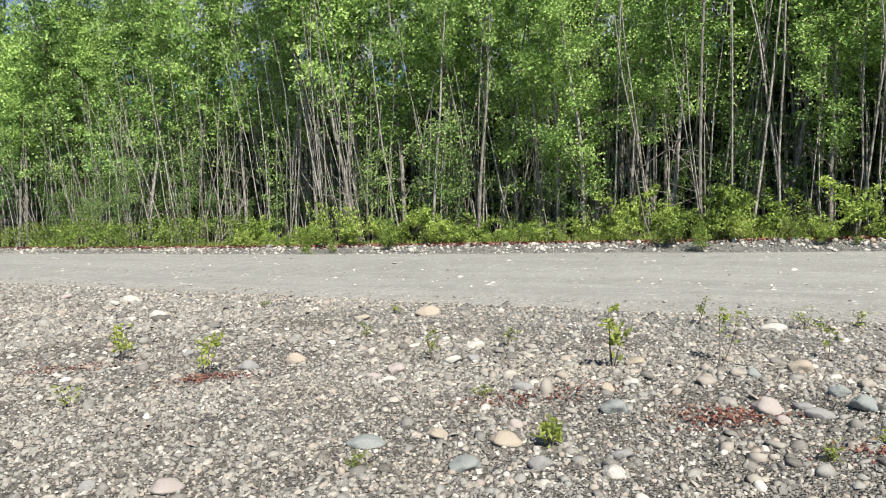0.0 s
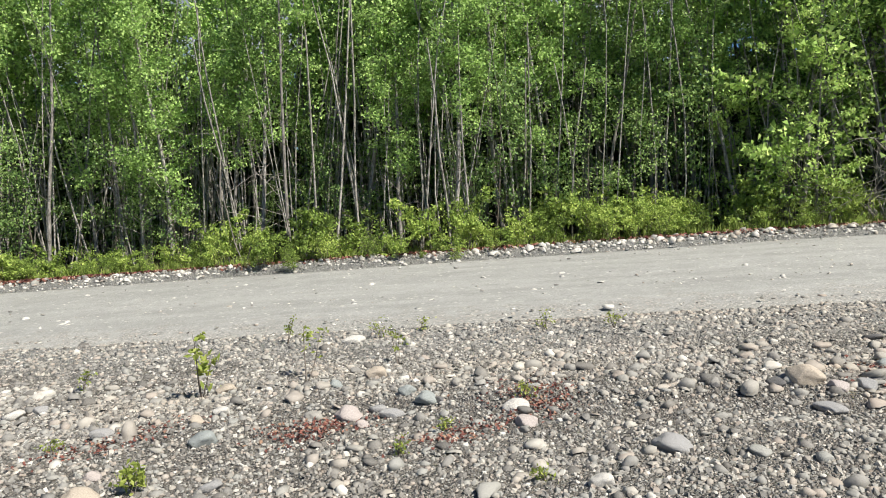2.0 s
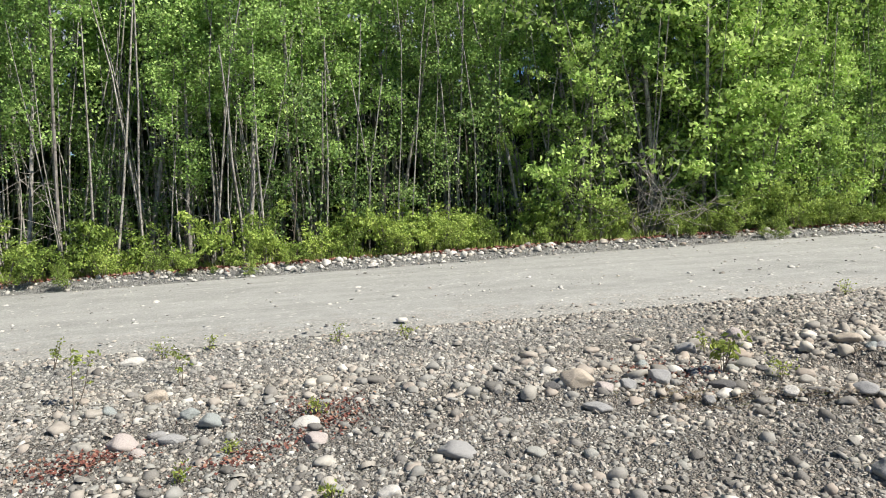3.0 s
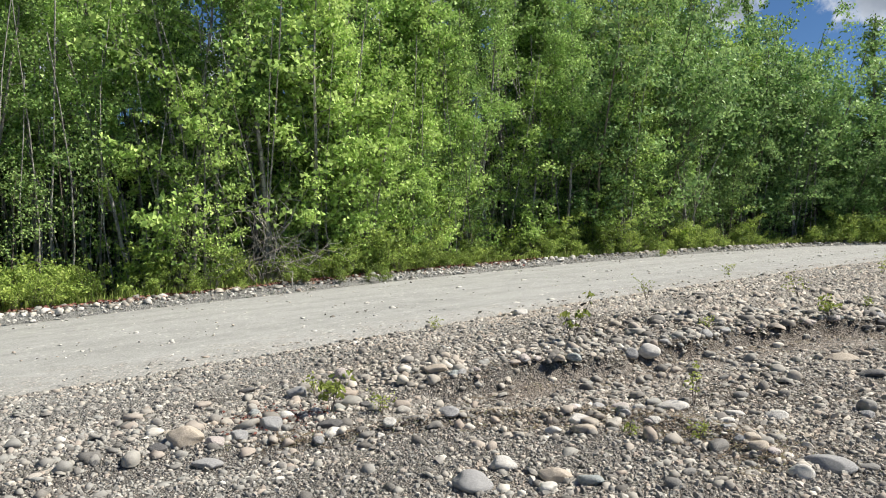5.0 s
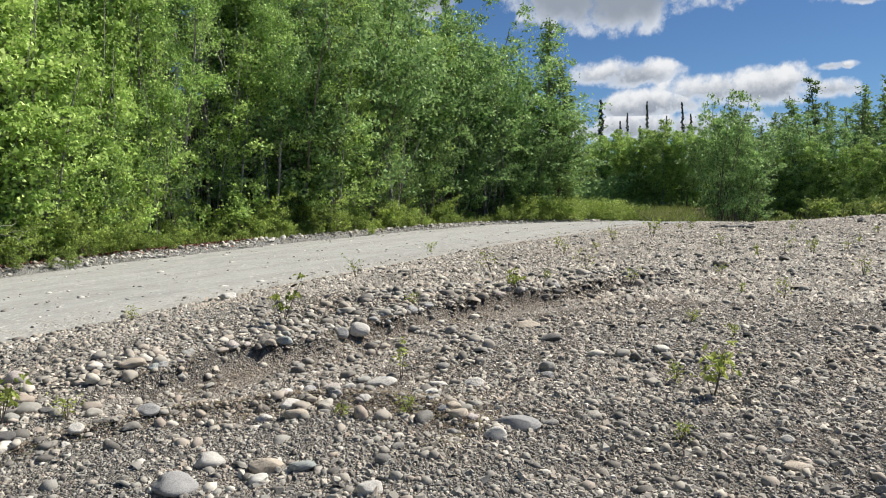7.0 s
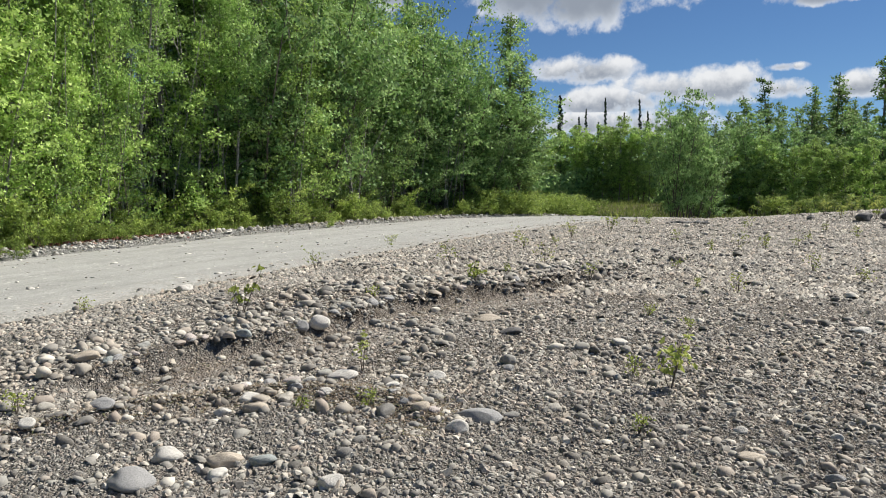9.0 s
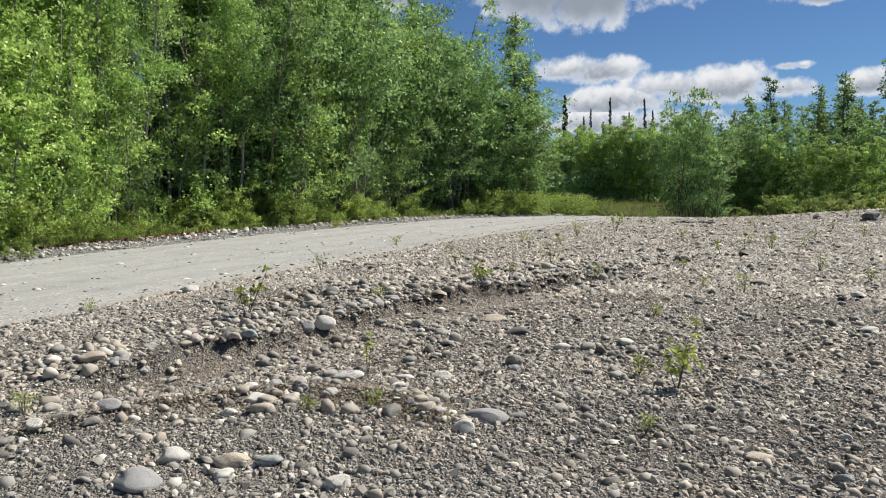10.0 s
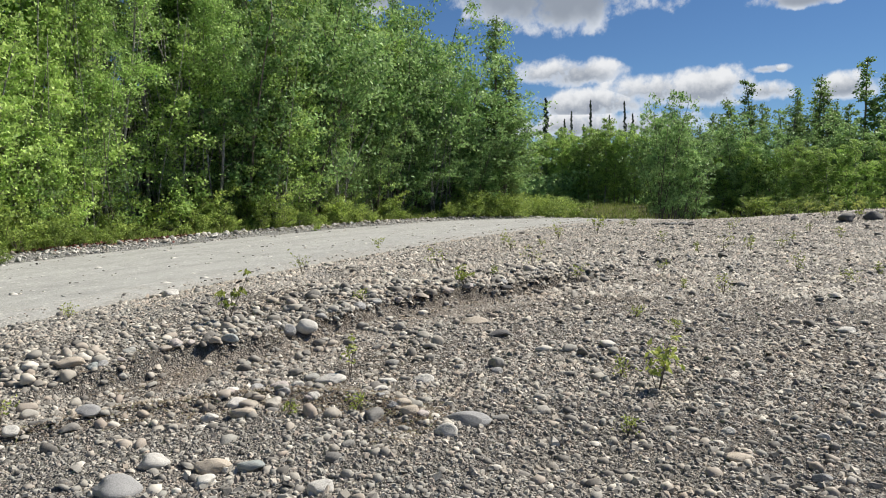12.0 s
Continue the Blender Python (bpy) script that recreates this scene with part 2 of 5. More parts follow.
def tinted_stone(name, colour):
    m, n = material(name)
    at = n.add("ShaderNodeTexCoord").outputs["Object"]
    dark = tuple(0.62 * c for c in colour)
    light = tuple(min(0.7, 1.28 * c) for c in colour)
    base = n.ramp(n.noise(at, 16.0, 5.0, 0.65), [(0.3, dark), (0.5, colour), (0.72, light)])
    base = n.mix(n.span(n.noise(at, 150.0, 2.0, 0.7), 0.55, 0.75, 0.0, 0.4), base, light)
    finish(n, base, 0.78, n.noise(at, 45.0, 4.0, 0.65), 0.4, 0.012, 0.35)
    return m


def leaf_material(name, dark, mid, light, glow=0.42):
    """A thin leaf: light passes through it; each leaf and each plant has its own green."""
    m, n = material(name)
    one = n.add("ShaderNodeNewGeometry").outputs["Random Per Island"]
    whole = n.add("ShaderNodeObjectInfo").outputs["Random"]
    at = n.add("ShaderNodeTexCoord").outputs["Object"]
    shift = n.math("ADD", n.math("MULTIPLY", one, 0.62), n.math("MULTIPLY", whole, 0.42))
    shift = n.math("ADD", shift, n.math("MULTIPLY", n.math("SUBTRACT", n.noise(at, 1.3, 3.0), 0.56), 1.1))
    base = n.ramp(shift, [(0.05, dark), (0.45, mid), (0.9, light)])
    shine = n.mix(0.5, base, light)
    face = n.add("ShaderNodeBsdfPrincipled", Base_Color=base, Roughness=0.55)
    face.inputs["Specular IOR Level"].default_value = 0.2
    back = n.add("ShaderNodeBsdfTranslucent", Color=shine)
    mixed = n.add("ShaderNodeMixShader", Fac=glow)
    n.tree.links.new(face.outputs[0], mixed.inputs[1])
    n.tree.links.new(back.outputs[0], mixed.inputs[2])
    n.tree.links.new(mixed.outputs[0], n.add("ShaderNodeOutputMaterial").inputs["Surface"])
    return m


def bark_material(name, pale, mid, dark):
    m, n = material(name)
    at = n.add("ShaderNodeTexCoord").outputs["Object"]
    streak = n.noise(n.vec("MULTIPLY", at, (9.0, 9.0, 2.2)), 3.0, 4.0, 0.65)
    knots = n.noise(n.vec("MULTIPLY", at, (1.0, 1.0, 3.0)), 5.0, 3.0, 0.6)
    base = n.ramp(streak, [(0.3, dark), (0.5, mid), (0.68, pale)])
    base = n.mix(n.span(knots, 0.56, 0.66, 0.0, 0.8), base, dark)
    base = n.mix(n.math("MULTIPLY", n.add("ShaderNodeObjectInfo").outputs["Random"], 0.5), base, dark)
    finish(n, base, 0.85, streak, 0.5, 0.02, 0.2)
    return m


def litter_material(name, stops):
    m, n = material(name)
    finish(n, n.ramp(n.add("ShaderNodeNewGeometry").outputs["Random Per Island"], stops), 0.85)
    return m


ROAD_TURN = math.atan2(0.6, 0.8)
M_GRAVEL, M_FLOOR, M_ROAD = gravel_material(), forest_floor_material(), road_material()
M_STONE, M_PEBBLE = stone_material("worn_stone", False), stone_material("pebble_mix", True)
M_GREY, M_TAN, M_PINK, M_GREEN, M_PALE, M_DARK = (tinted_stone(a, c) for a, c in (
    ("grey_stone", (0.30, 0.295, 0.285)), ("tan_stone", (0.43, 0.37, 0.295)), ("pink_stone", (0.42, 0.37, 0.34)),
    ("green_stone", (0.285, 0.305, 0.29)), ("pale_stone", (0.53, 0.505, 0.455)), ("dark_stone", (0.13, 0.125, 0.12))))
M_LEAF = leaf_material("aspen_leaf", (0.04, 0.085, 0.022), (0.255, 0.415, 0.105), (0.59, 0.78, 0.26), 0.25)
M_BIRCH = leaf_material("birch_leaf", (0.05, 0.10, 0.022), (0.32, 0.49, 0.11), (0.68, 0.84, 0.28), 0.28)
M_WILLOW = leaf_material("willow_leaf", (0.045, 0.10, 0.03), (0.235, 0.395, 0.125), (0.52, 0.70, 0.28), 0.26)
M_SHRUB = leaf_material("shrub_leaf", (0.05, 0.085, 0.02), (0.25, 0.36, 0.075), (0.58, 0.68, 0.18), 0.26)
M_POPLAR = leaf_material("poplar_leaf", (0.035, 0.075, 0.024), (0.165, 0.275, 0.08), (0.40, 0.54, 0.18), 0.24)
# leaves deep in the wood: the canopy's shade is put into their colour
M_SHADE = leaf_material("shaded_leaf", (0.02, 0.035, 0.012), (0.06, 0.095, 0.03), (0.13, 0.18, 0.055), 0.2)
M_NEEDLE = leaf_material("spruce_needle", (0.012, 0.028, 0.014), (0.025, 0.05, 0.022), (0.045, 0.08, 0.03), 0.15)
M_SHOOT = leaf_material("shoot_leaf", (0.14, 0.185, 0.04), (0.31, 0.385, 0.085), (0.52, 0.555, 0.16))
M_BARK = bark_material("aspen_bark", (0.56, 0.53, 0.485), (0.33, 0.31, 0.275), (0.075, 0.066, 0.055))
M_TWIG = bark_material("grey_twig", (0.30, 0.265, 0.225), (0.19, 0.16, 0.13), (0.08, 0.065, 0.052))
M_DEAD = bark_material("dead_wood", (0.52, 0.49, 0.45), (0.38, 0.35, 0.31), (0.17, 0.145, 0.12))
M_REDLEAF = litter_material("fallen_leaf", [(0.0, (0.08, 0.03, 0.026)), (0.35, (0.17, 0.065, 0.05)), (0.7, (0.24, 0.10, 0.075)), (1.0, (0.32, 0.21, 0.14))])
M_STRAW = litter_material("dry_straw", [(0.0, (0.07, 0.05, 0.035)), (0.4, (0.15, 0.11, 0.075)), (0.8, (0.26, 0.20, 0.13)), (1.0, (0.14, 0.16, 0.05))])
M_GRASS = leaf_material("meadow_grass", (0.09, 0.15, 0.025), (0.19, 0.27, 0.05), (0.34, 0.38, 0.12), 0.3)

# ---- the lie of the land: s runs along the road, v across it away from the start ----
GRADE_S = (-200, -60, -36, -20, -11, -5, 0, 5, 10, 15, 20, 30, 38, 47, 60, 85, 200)
GRADE_Z = (-3.0, -1.85, -1.15, -0.70, -0.40, -0.18, -0.01, 0.14, 0.29, 0.38, 0.41, 0.37, 0.17, -0.45, -0.55, -0.1, 0.6)
ROAD_HALF = 3.3


def to_sv(x, y):
    return 0.8 * x - 0.6 * y, 0.6 * x + 0.8 * y


def to_xy(s, v):
    return 0.8 * s + 0.6 * v, -0.6 * s + 0.8 * v


def road_mid(s):
    """The road's middle: straight, then a bend to the right."""
    s = np.asarray(s, float)
    bend = np.clip(s - 26, 0, 24)
    return 11.6 - bend**2 / 60 - 0.8 * np.clip(s - 50, 0, 40)


def grade(s):
    return sum(k * np.interp(np.asarray(s, float) + d, GRADE_S, GRADE_Z) for d, k in ((-3, 0.25), (-1, 0.25), (1, 0.25), (3, 0.25)))


def step(a, low, high):
    t = np.clip((np.asarray(a, float) - low) / (high - low), 0, 1)
    return t * t * (3 - 2 * t)


def lumps(s, v):
    """Small rises and hollows of the gravel, from a few sine waves."""
    return (0.022 * np.sin(1.3 * s + 0.7 * v) * np.sin(0.9 * v - 0.5 * s + 1) + 0.012 * np.sin(3.1 * s - 1.9 * v) + 0.010 * np.sin(4.7 * v + 2.2 * s + 2)
            + 0.006 * np.sin(9.0 * s + 3.0 * v) * np.sin(8.0 * v - 4.0 * s))


WASH_S = (-10, 0, 2.6, 4.2, 5.1, 5.85, 7.1, 8.3, 9.3, 10.5, 14)
WASH_V = (5.3, 5.25, 5.15, 5.35, 5.25, 4.9, 4.75, 4.55, 4.2, 3.6, 2.4)
RIDGE_V, RIDGE_S = (2.4, 2.9, 3.6, 4.1, 4.45, 4.75, 5.1), (4.7, 4.88, 4.9, 4.45, 3.95, 3.25, 2.6)


def wash_line(s):
    """Where the edge of the washed-out rill runs."""
    return np.interp(s, WASH_S, WASH_V) + 0.05 * np.sin(5.0 * np.asarray(s)) + 0.03 * np.sin(11.0 * np.asarray(s))


def ground_z(x, y):
    s, v = to_sv(np.asarray(x, float), np.asarray(y, float))
    mid = road_mid(s)
    off = v - mid
    z = grade(s)
    bare = 1 - step(off, -4.4, -3.2)
    wash = wash_line(s)
    z = z + bare * lumps(s, v)
    z = z + bare * 0.17 * (step(v, wash - 0.06, wash + 0.09) - 0.5) * (0.3 + 0.65 * step(s, 3.6, 4.8)) * step(s, -5, 1) * (1 - step(s, 10, 14))
    z = z - bare * 0.05 * np.exp(-(((v - wash + 0.35) / 0.3) ** 2)) * step(s, -2, 2) * (1 - step(s, 10, 14))
    z = z + bare * 0.07 * np.exp(-(((s - np.interp(v, RIDGE_V, RIDGE_S)) / 0.16) ** 2)) * step(v, 2.0, 2.6) * (1 - step(v, 4.8, 5.3))
    z = z + 0.56 * (1 - step(v, -4, 5.6)) * np.exp(-(((s - 30) / 9.0) ** 2)) * step(v, -40, -12)
    z = z + 0.10 * np.exp(-(((off - 3.9) / 0.5) ** 2))
    z = z - 0.14 * step(off, 4.2, 5.6) * (1 - step(off, 9, 15))
    z = z - 0.07 * (1 - step(np.abs(off), ROAD_HALF - 0.2, ROAD_HALF + 0.15))
    far = step(np.hypot(s, v), 130, 700)
    return z * (1 - far) + 0.6 * far


def spaced(*stretches):
    """Rising values with the given spacing on each stretch (from, to, spacing)."""
    return np.unique(np.round(np.concatenate([np.arange(a, b + 1e-6, d) for a, b, d in stretches]), 4))


def build_mesh(name, co, faces, mats, smooth=True, index=None):
    me = bpy.data.meshes.new(name)
    co, faces = np.asarray(co, np.float32), np.asarray(faces, np.int32)
    count, k = faces.shape
    me.vertices.add(len(co))
    me.vertices.foreach_set("co", co.ravel())
    me.loops.add(count * k)
    me.loops.foreach_set("vertex_index", faces.ravel())
    me.polygons.add(count)
    me.polygons.foreach_set("loop_start", np.arange(count, dtype=np.int32) * k)
    for mat in mats:
        me.materials.append(mat)
    if index is not None:
        me.polygons.foreach_set("material_index", np.asarray(index, np.int32))
    me.update(calc_edges=True)
    me.polygons.foreach_set("use_smooth", np.full(count, smooth))
    me.validate()
    return me


def grid(s, v):
    """Quads over the lines s by v, and the places of their corners in the plan."""
    ss, vv = np.meshgrid(s, v, indexing="ij")
    n = np.arange(ss.size).reshape(ss.shape)
    quads = np.stack([n[:-1, :-1], n[1:, :-1], n[1:, 1:], n[:-1, 1:]], -1).reshape(-1, 4)
    return ss.ravel(), vv.ravel(), quads


s_lines = spaced((-2000, -400, 200), (-400, -100, 50), (-100, -20, 4), (-20, -12, 0.5), (-12, 16, 0.13), (16, 34, 0.3), (34, 60, 1), (60, 120, 5), (120, 400, 40), (400, 2000, 200))
v_lines = spaced((-2000, -400, 200), (-400, -60, 40), (-60, -8, 4), (-8, -1, 0.5), (-1, 2, 0.15), (2, 6, 0.08), (6, 9, 0.11), (9, 17, 0.25), (17, 60, 2), (60, 400, 40), (400, 2000, 200))
gs, gv, quads = grid(s_lines, v_lines)
gx, gy = to_xy(gs, gv)
mid_s, mid_v = gs[quads].mean(1), gv[quads].mean(1)
woody = ((mid_v - road_mid(mid_s) > 5.0 + 0.2 * np.sin(1.7 * mid_s)) | (np.hypot(mid_s, mid_v) > 75)).astype(int)
ground = new("ground", build_mesh("ground", np.stack([gx, gy, ground_z(gx, gy)], -1), quads[:, ::1], [M_GRAVEL, M_FLOOR], True, woody))
silted = 1.2 * np.exp(-(((gv - wash_line(gs) + 0.42) / 0.42) ** 2)) * step(gs, 4.2, 5.2) * (1 - step(gs, 9, 12)) + 0.55 * np.exp(-(((gv - 3.1) / 0.7) ** 2)) * step(gs, 0, 2) * (1 - step(gs, 3.2, 4.2))
film = ground.data.attributes.new("sand", "FLOAT", "POINT")
film.data.foreach_set("value", silted.astype(np.float32))
film = ground.data.attributes.new("fines", "FLOAT", "POINT")
film.data.foreach_set("value", (step(gv - road_mid(gs), -5.8, -3.4) * (gv - road_mid(gs) < 5)).astype(np.float32))
film = ground.data.attributes.new("earth", "FLOAT", "POINT")
film.data.foreach_set("value", ((0.15 + 0.85 * step(gs, 3, 6.5)) * (1 - 0.75 * step(gs, 10, 14)) * (1 - step(gv - road_mid(gs), -5.4, -4.2))).astype(np.float32))
tagged(ground, "grey river gravel flat with cobbles, rills and forest soil beyond", "gravel ground", kind="structure")

rs, ru, quads = grid(spaced((-120, -30, 2), (-30, 60, 0.25), (60, 90, 1)), np.linspace(-ROAD_HALF - 0.35, ROAD_HALF + 0.35, 46))
rx, ry = to_xy(rs, road_mid(rs) + ru)
edge = 1 - step(np.abs(ru), ROAD_HALF - 0.7, ROAD_HALF + 0.3)
worn = 0.012 * np.sin(2.1 * ru + 0.15 * np.sin(0.4 * rs)) + 0.006 * np.sin(1.1 * rs + ru) * np.sin(5 * ru)
road = new("road", build_mesh("road", np.stack([rx, ry, grade(rs) - 0.10 + edge * (0.125 + worn)], -1), quads, [M_ROAD]))
rim = road.data.attributes.new("across", "FLOAT", "POINT")
rim.data.foreach_set("value", (np.abs(ru) / ROAD_HALF).astype(np.float32))
tagged(road, "packed pale grey gravel road with wheel bands and loose chips", "gravel road", kind="structure")


# ---- stones ----
def part(name, me, parent, label=""):
    ob = new(name, me)
    ob.parent = parent
    return tagged(ob, label)


def ball(subdivisions):
    bm = bmesh.new()
    bmesh.ops.create_icosphere(bm, subdivisions=subdivisions, radius=1)
    co = np.array([v.co for v in bm.verts])
    faces = np.array([[v.index for v in f.verts] for f in bm.faces])
    bm.free()
    return co, faces


def worn_shape(co, rng, rough=0.22, flats=6):
    """A water-worn stone from a ball: a few rubbed flats and broad swells."""
    co = co.copy()
    for _ in range(flats):
        way = rng.normal(size=3)
        way /= np.linalg.norm(way)
        high = rng.uniform(0.62, 0.9)
        over = np.maximum(co @ way - high, 0)
        co -= over[:, None] * way * rng.uniform(0.6, 0.95)
    for _ in range(5):
        wave = rng.normal(size=3) * 2.2
        co *= (1 + rough * 0.3 * np.sin(co @ wave + rng.uniform(0, 6)))[:, None]
    return co


rng = np.random.default_rng(7)
BALL1, BALL2, BALL_MID, BALL3 = ball(1), ball(2), ball(3), ball(4)
ROUGH = (BALL2[0], BALL2[1][BALL2[0][BALL2[1]].mean(1)[:, 2] > -0.35])
PEBBLE = (BALL1[0], BALL1[1][BALL1[0][BALL1[1]].mean(1)[:, 2] > -0.5])
STONES = [worn_shape(BALL3[0], rng) for _ in range(9)]
COBBLES = [worn_shape(BALL_MID[0], rng) for _ in range(9)]
TINTS = {"grey": M_GREY, "tan": M_TAN, "pink": M_PINK, "green": M_GREEN, "pale": M_PALE, "dark": M_DARK, "any": M_STONE}
STONE_MESHES = {}


def stone_mesh(shape, tint):
    key = (shape, tint)
    if key not in STONE_MESHES:
        small = tint == "any"
        STONE_MESHES[key] = build_mesh("stone", (COBBLES if small else STONES)[shape], (BALL_MID if small else BALL3)[1], [TINTS[tint]])
    return STONE_MESHES[key]


WORDS = {"grey": "smooth grey river boulder half sunk in gravel", "tan": "sandy tan river boulder half sunk in gravel", "pink": "pinkish granite river boulder resting on gravel",
         "green": "greenish grey river boulder bedded in gravel", "pale": "pale whitish river boulder resting on gravel", "dark": "dark grey river stone with shaded underside on gravel"}


def boulder(x, y, wide, deep, high, turn, tint, group="boulders on the gravel", sunk=0.33):
    ob = new("boulder", stone_mesh(int(abs(x * 7 + y * 13)) % 9, tint))
    tagged(ob, WORDS.get(tint, "rounded grey cobble bedded in loose gravel"), "boulder", group)
    z = float(ground_z(x, y)) + high * (0.5 - sunk)
    ob.matrix_world = Matrix.LocRotScale((x, y, z), Euler((0.12 * math.sin(9 * x), 0.12 * math.sin(7 * y), turn)), (wide / 2, deep / 2, high / 2))
    return ob

boulder(-5.53, 12.90, 0.33, 0.25, 0.18, 0.47, "pale")
boulder(-5.77, 12.75, 0.19, 0.13, 0.11, 0.37, "pale")
boulder(-4.24, 10.79, 0.25, 0.17, 0.15, 0.25, "pale")
boulder(-7.44, 14.43, 0.24, 0.17, 0.15, 0.43, "pink")
boulder(-0.24, 9.42, 0.32, 0.24, 0.16, 0.04, "tan")
boulder(-1.11, 9.46, 0.20, 0.15, 0.12, 0.17, "tan")
boulder(3.11, 7.03, 0.22, 0.15, 0.12, -0.30, "pale")
boulder(-1.95, 7.07, 0.17, 0.11, 0.12, 0.32, "grey")
boulder(-2.75, 7.72, 0.13, 0.10, 0.09, 0.36, "grey")
boulder(-1.52, 7.24, 0.21, 0.14, 0.14, 0.12, "tan")
boulder(0.02, 6.79, 0.16, 0.13, 0.11, 0.14, "pale")
boulder(0.21, 6.77, 0.13, 0.09, 0.09, 0.03, "grey")
boulder(-0.49, 6.55, 0.17, 0.15, 0.12, 0.19, "pink")
boulder(-0.67, 6.34, 0.12, 0.08, 0.08, -0.03, "pink")
boulder(-0.53, 6.24, 0.12, 0.08, 0.08, 0.20, "pale")
boulder(2.65, 5.55, 0.19, 0.13, 0.13, -0.47, "tan")
boulder(2.12, 4.88, 0.19, 0.17, 0.13, -0.40, "pink")
boulder(2.11, 4.63, 0.11, 0.09, 0.08, -0.48, "pink")
boulder(2.34, 4.85, 0.12, 0.10, 0.08, -0.35, "grey")
boulder(2.36, 4.66, 0.17, 0.11, 0.09, -0.39, "grey")
boulder(2.63, 4.91, 0.14, 0.13, 0.10, -0.42, "green")
boulder(2.64, 4.64, 0.16, 0.11, 0.11, -0.43, "green")
boulder(1.36, 5.53, 0.13, 0.09, 0.08, -0.26, "pale")
boulder(1.16, 5.44, 0.11, 0.10, 0.08, -0.27, "tan")
boulder(1.55, 6.13, 0.17, 0.12, 0.08, -0.36, "tan")
boulder(2.28, 5.51, 0.11, 0.07, 0.08, -0.34, "green")
boulder(0.56, 5.66, 0.16, 0.11, 0.11, -0.17, "grey")
boulder(0.42, 4.83, 0.11, 0.09, 0.08, -0.22, "pink")
boulder(0.32, 4.49, 0.19, 0.15, 0.10, -0.18, "tan")
boulder(0.87, 3.91, 0.13, 0.11, 0.09, -0.16, "pale")
boulder(-0.55, 4.61, 0.25, 0.17, 0.09, 0.09, "green")
boulder(0.05, 4.15, 0.19, 0.16, 0.10, -0.04, "green")
boulder(0.97, 4.20, 0.13, 0.09, 0.09, -0.22, "grey")
boulder(0.49, 4.04, 0.14, 0.12, 0.10, -0.12, "grey")
boulder(-0.10, 4.68, 0.14, 0.13, 0.07, 0.05, "tan")
boulder(-1.67, 4.14, 0.19, 0.17, 0.09, 0.27, "pink")
boulder(-2.16, 4.22, 0.10, 0.07, 0.07, 0.57, "grey")
boulder(1.10, 4.99, 0.19, 0.14, 0.12, -0.32, "green")
boulder(4.78, 3.06, 0.25, 0.22, 0.18, -1.03, "tan")
boulder(4.83, 2.87, 0.14, 0.12, 0.09, -0.95, "pink")
boulder(5.00, 2.78, 0.14, 0.12, 0.10, -1.01, "grey")
boulder(5.27, 2.67, 0.19, 0.16, 0.14, -1.13, "grey")
boulder(3.28, 2.89, 0.23, 0.16, 0.12, -0.70, "grey")
boulder(3.08, 4.13, 0.19, 0.14, 0.10, -0.47, "pale")
boulder(2.97, 3.88, 0.16, 0.13, 0.10, -0.59, "pink")
boulder(2.63, 2.78, 0.13, 0.09, 0.09, -0.59, "pale")
boulder(5.56, 2.29, 0.20, 0.15, 0.09, -1.14, "dark")
boulder(6.24, 2.94, 0.19, 0.14, 0.13, -1.19, "grey")
boulder(6.86, 2.75, 0.19, 0.17, 0.14, -1.15, "pink")
boulder(6.23, 3.44, 0.15, 0.10, 0.07, -1.02, "dark")
boulder(5.60, 2.99, 0.11, 0.08, 0.08, -1.06, "green")
boulder(4.60, 2.78, 0.19, 0.17, 0.08, -1.05, "grey")
boulder(4.43, 0.88, 0.23, 0.20, 0.13, -1.29, "grey")
boulder(4.73, 0.75, 0.16, 0.10, 0.11, -1.24, "pale")
boulder(8.25, -0.12, 0.24, 0.20, 0.17, -1.41, "pale")
boulder(8.12, 0.07, 0.18, 0.12, 0.12, -1.65, "grey")
boulder(10.86, 1.70, 0.23, 0.20, 0.16, -1.34, "pale")
boulder(6.95, 1.84, 0.23, 0.16, 0.10, -1.20, "tan")
boulder(5.21, -1.20, 0.38, 0.19, 0.12, -2.33, "grey")
boulder(4.96, -1.01, 0.15, 0.10, 0.10, -1.88, "pale")
boulder(7.75, -2.07, 0.24, 0.16, 0.08, -1.89, "dark")
boulder(6.47, -0.31, 0.23, 0.20, 0.10, -1.58, "pale")
boulder(6.29, -1.07, 0.17, 0.14, 0.08, -1.61, "pale")
boulder(6.39, -0.77, 0.15, 0.10, 0.07, -1.73, "pale")
boulder(6.30, -1.69, 0.11, 0.09, 0.08, -1.67, "grey")
boulder(5.58, 0.54, 0.12, 0.09, 0.08, -1.58, "pale")
boulder(5.55, 0.32, 0.17, 0.14, 0.12, -1.56, "tan")
boulder(4.63, 0.40, 0.20, 0.17, 0.11, -1.47, "tan")
boulder(4.60, 0.20, 0.15, 0.13, 0.09, -1.41, "green")
boulder(5.74, 1.37, 0.17, 0.14, 0.07, -1.41, "grey")
boulder(10.29, -2.83, 0.17, 0.11, 0.08, -1.94, "dark")
boulder(8.55, -2.00, 0.29, 0.21, 0.08, -1.72, "tan")
boulder(4.11, -2.56, 0.18, 0.14, 0.07, -2.28, "tan")
boulder(4.16, -0.18, 0.15, 0.10, 0.10, -1.44, "pale")
boulder(4.65, -2.81, 0.09, 0.07, 0.05, -2.21, "pale")
boulder(4.37, -3.29, 0.08, 0.06, 0.06, -2.15, "pale")
boulder(3.76, -2.82, 0.10, 0.07, 0.07, -2.20, "grey")
boulder(6.88, -5.44, 0.22, 0.20, 0.09, -2.14, "pale")


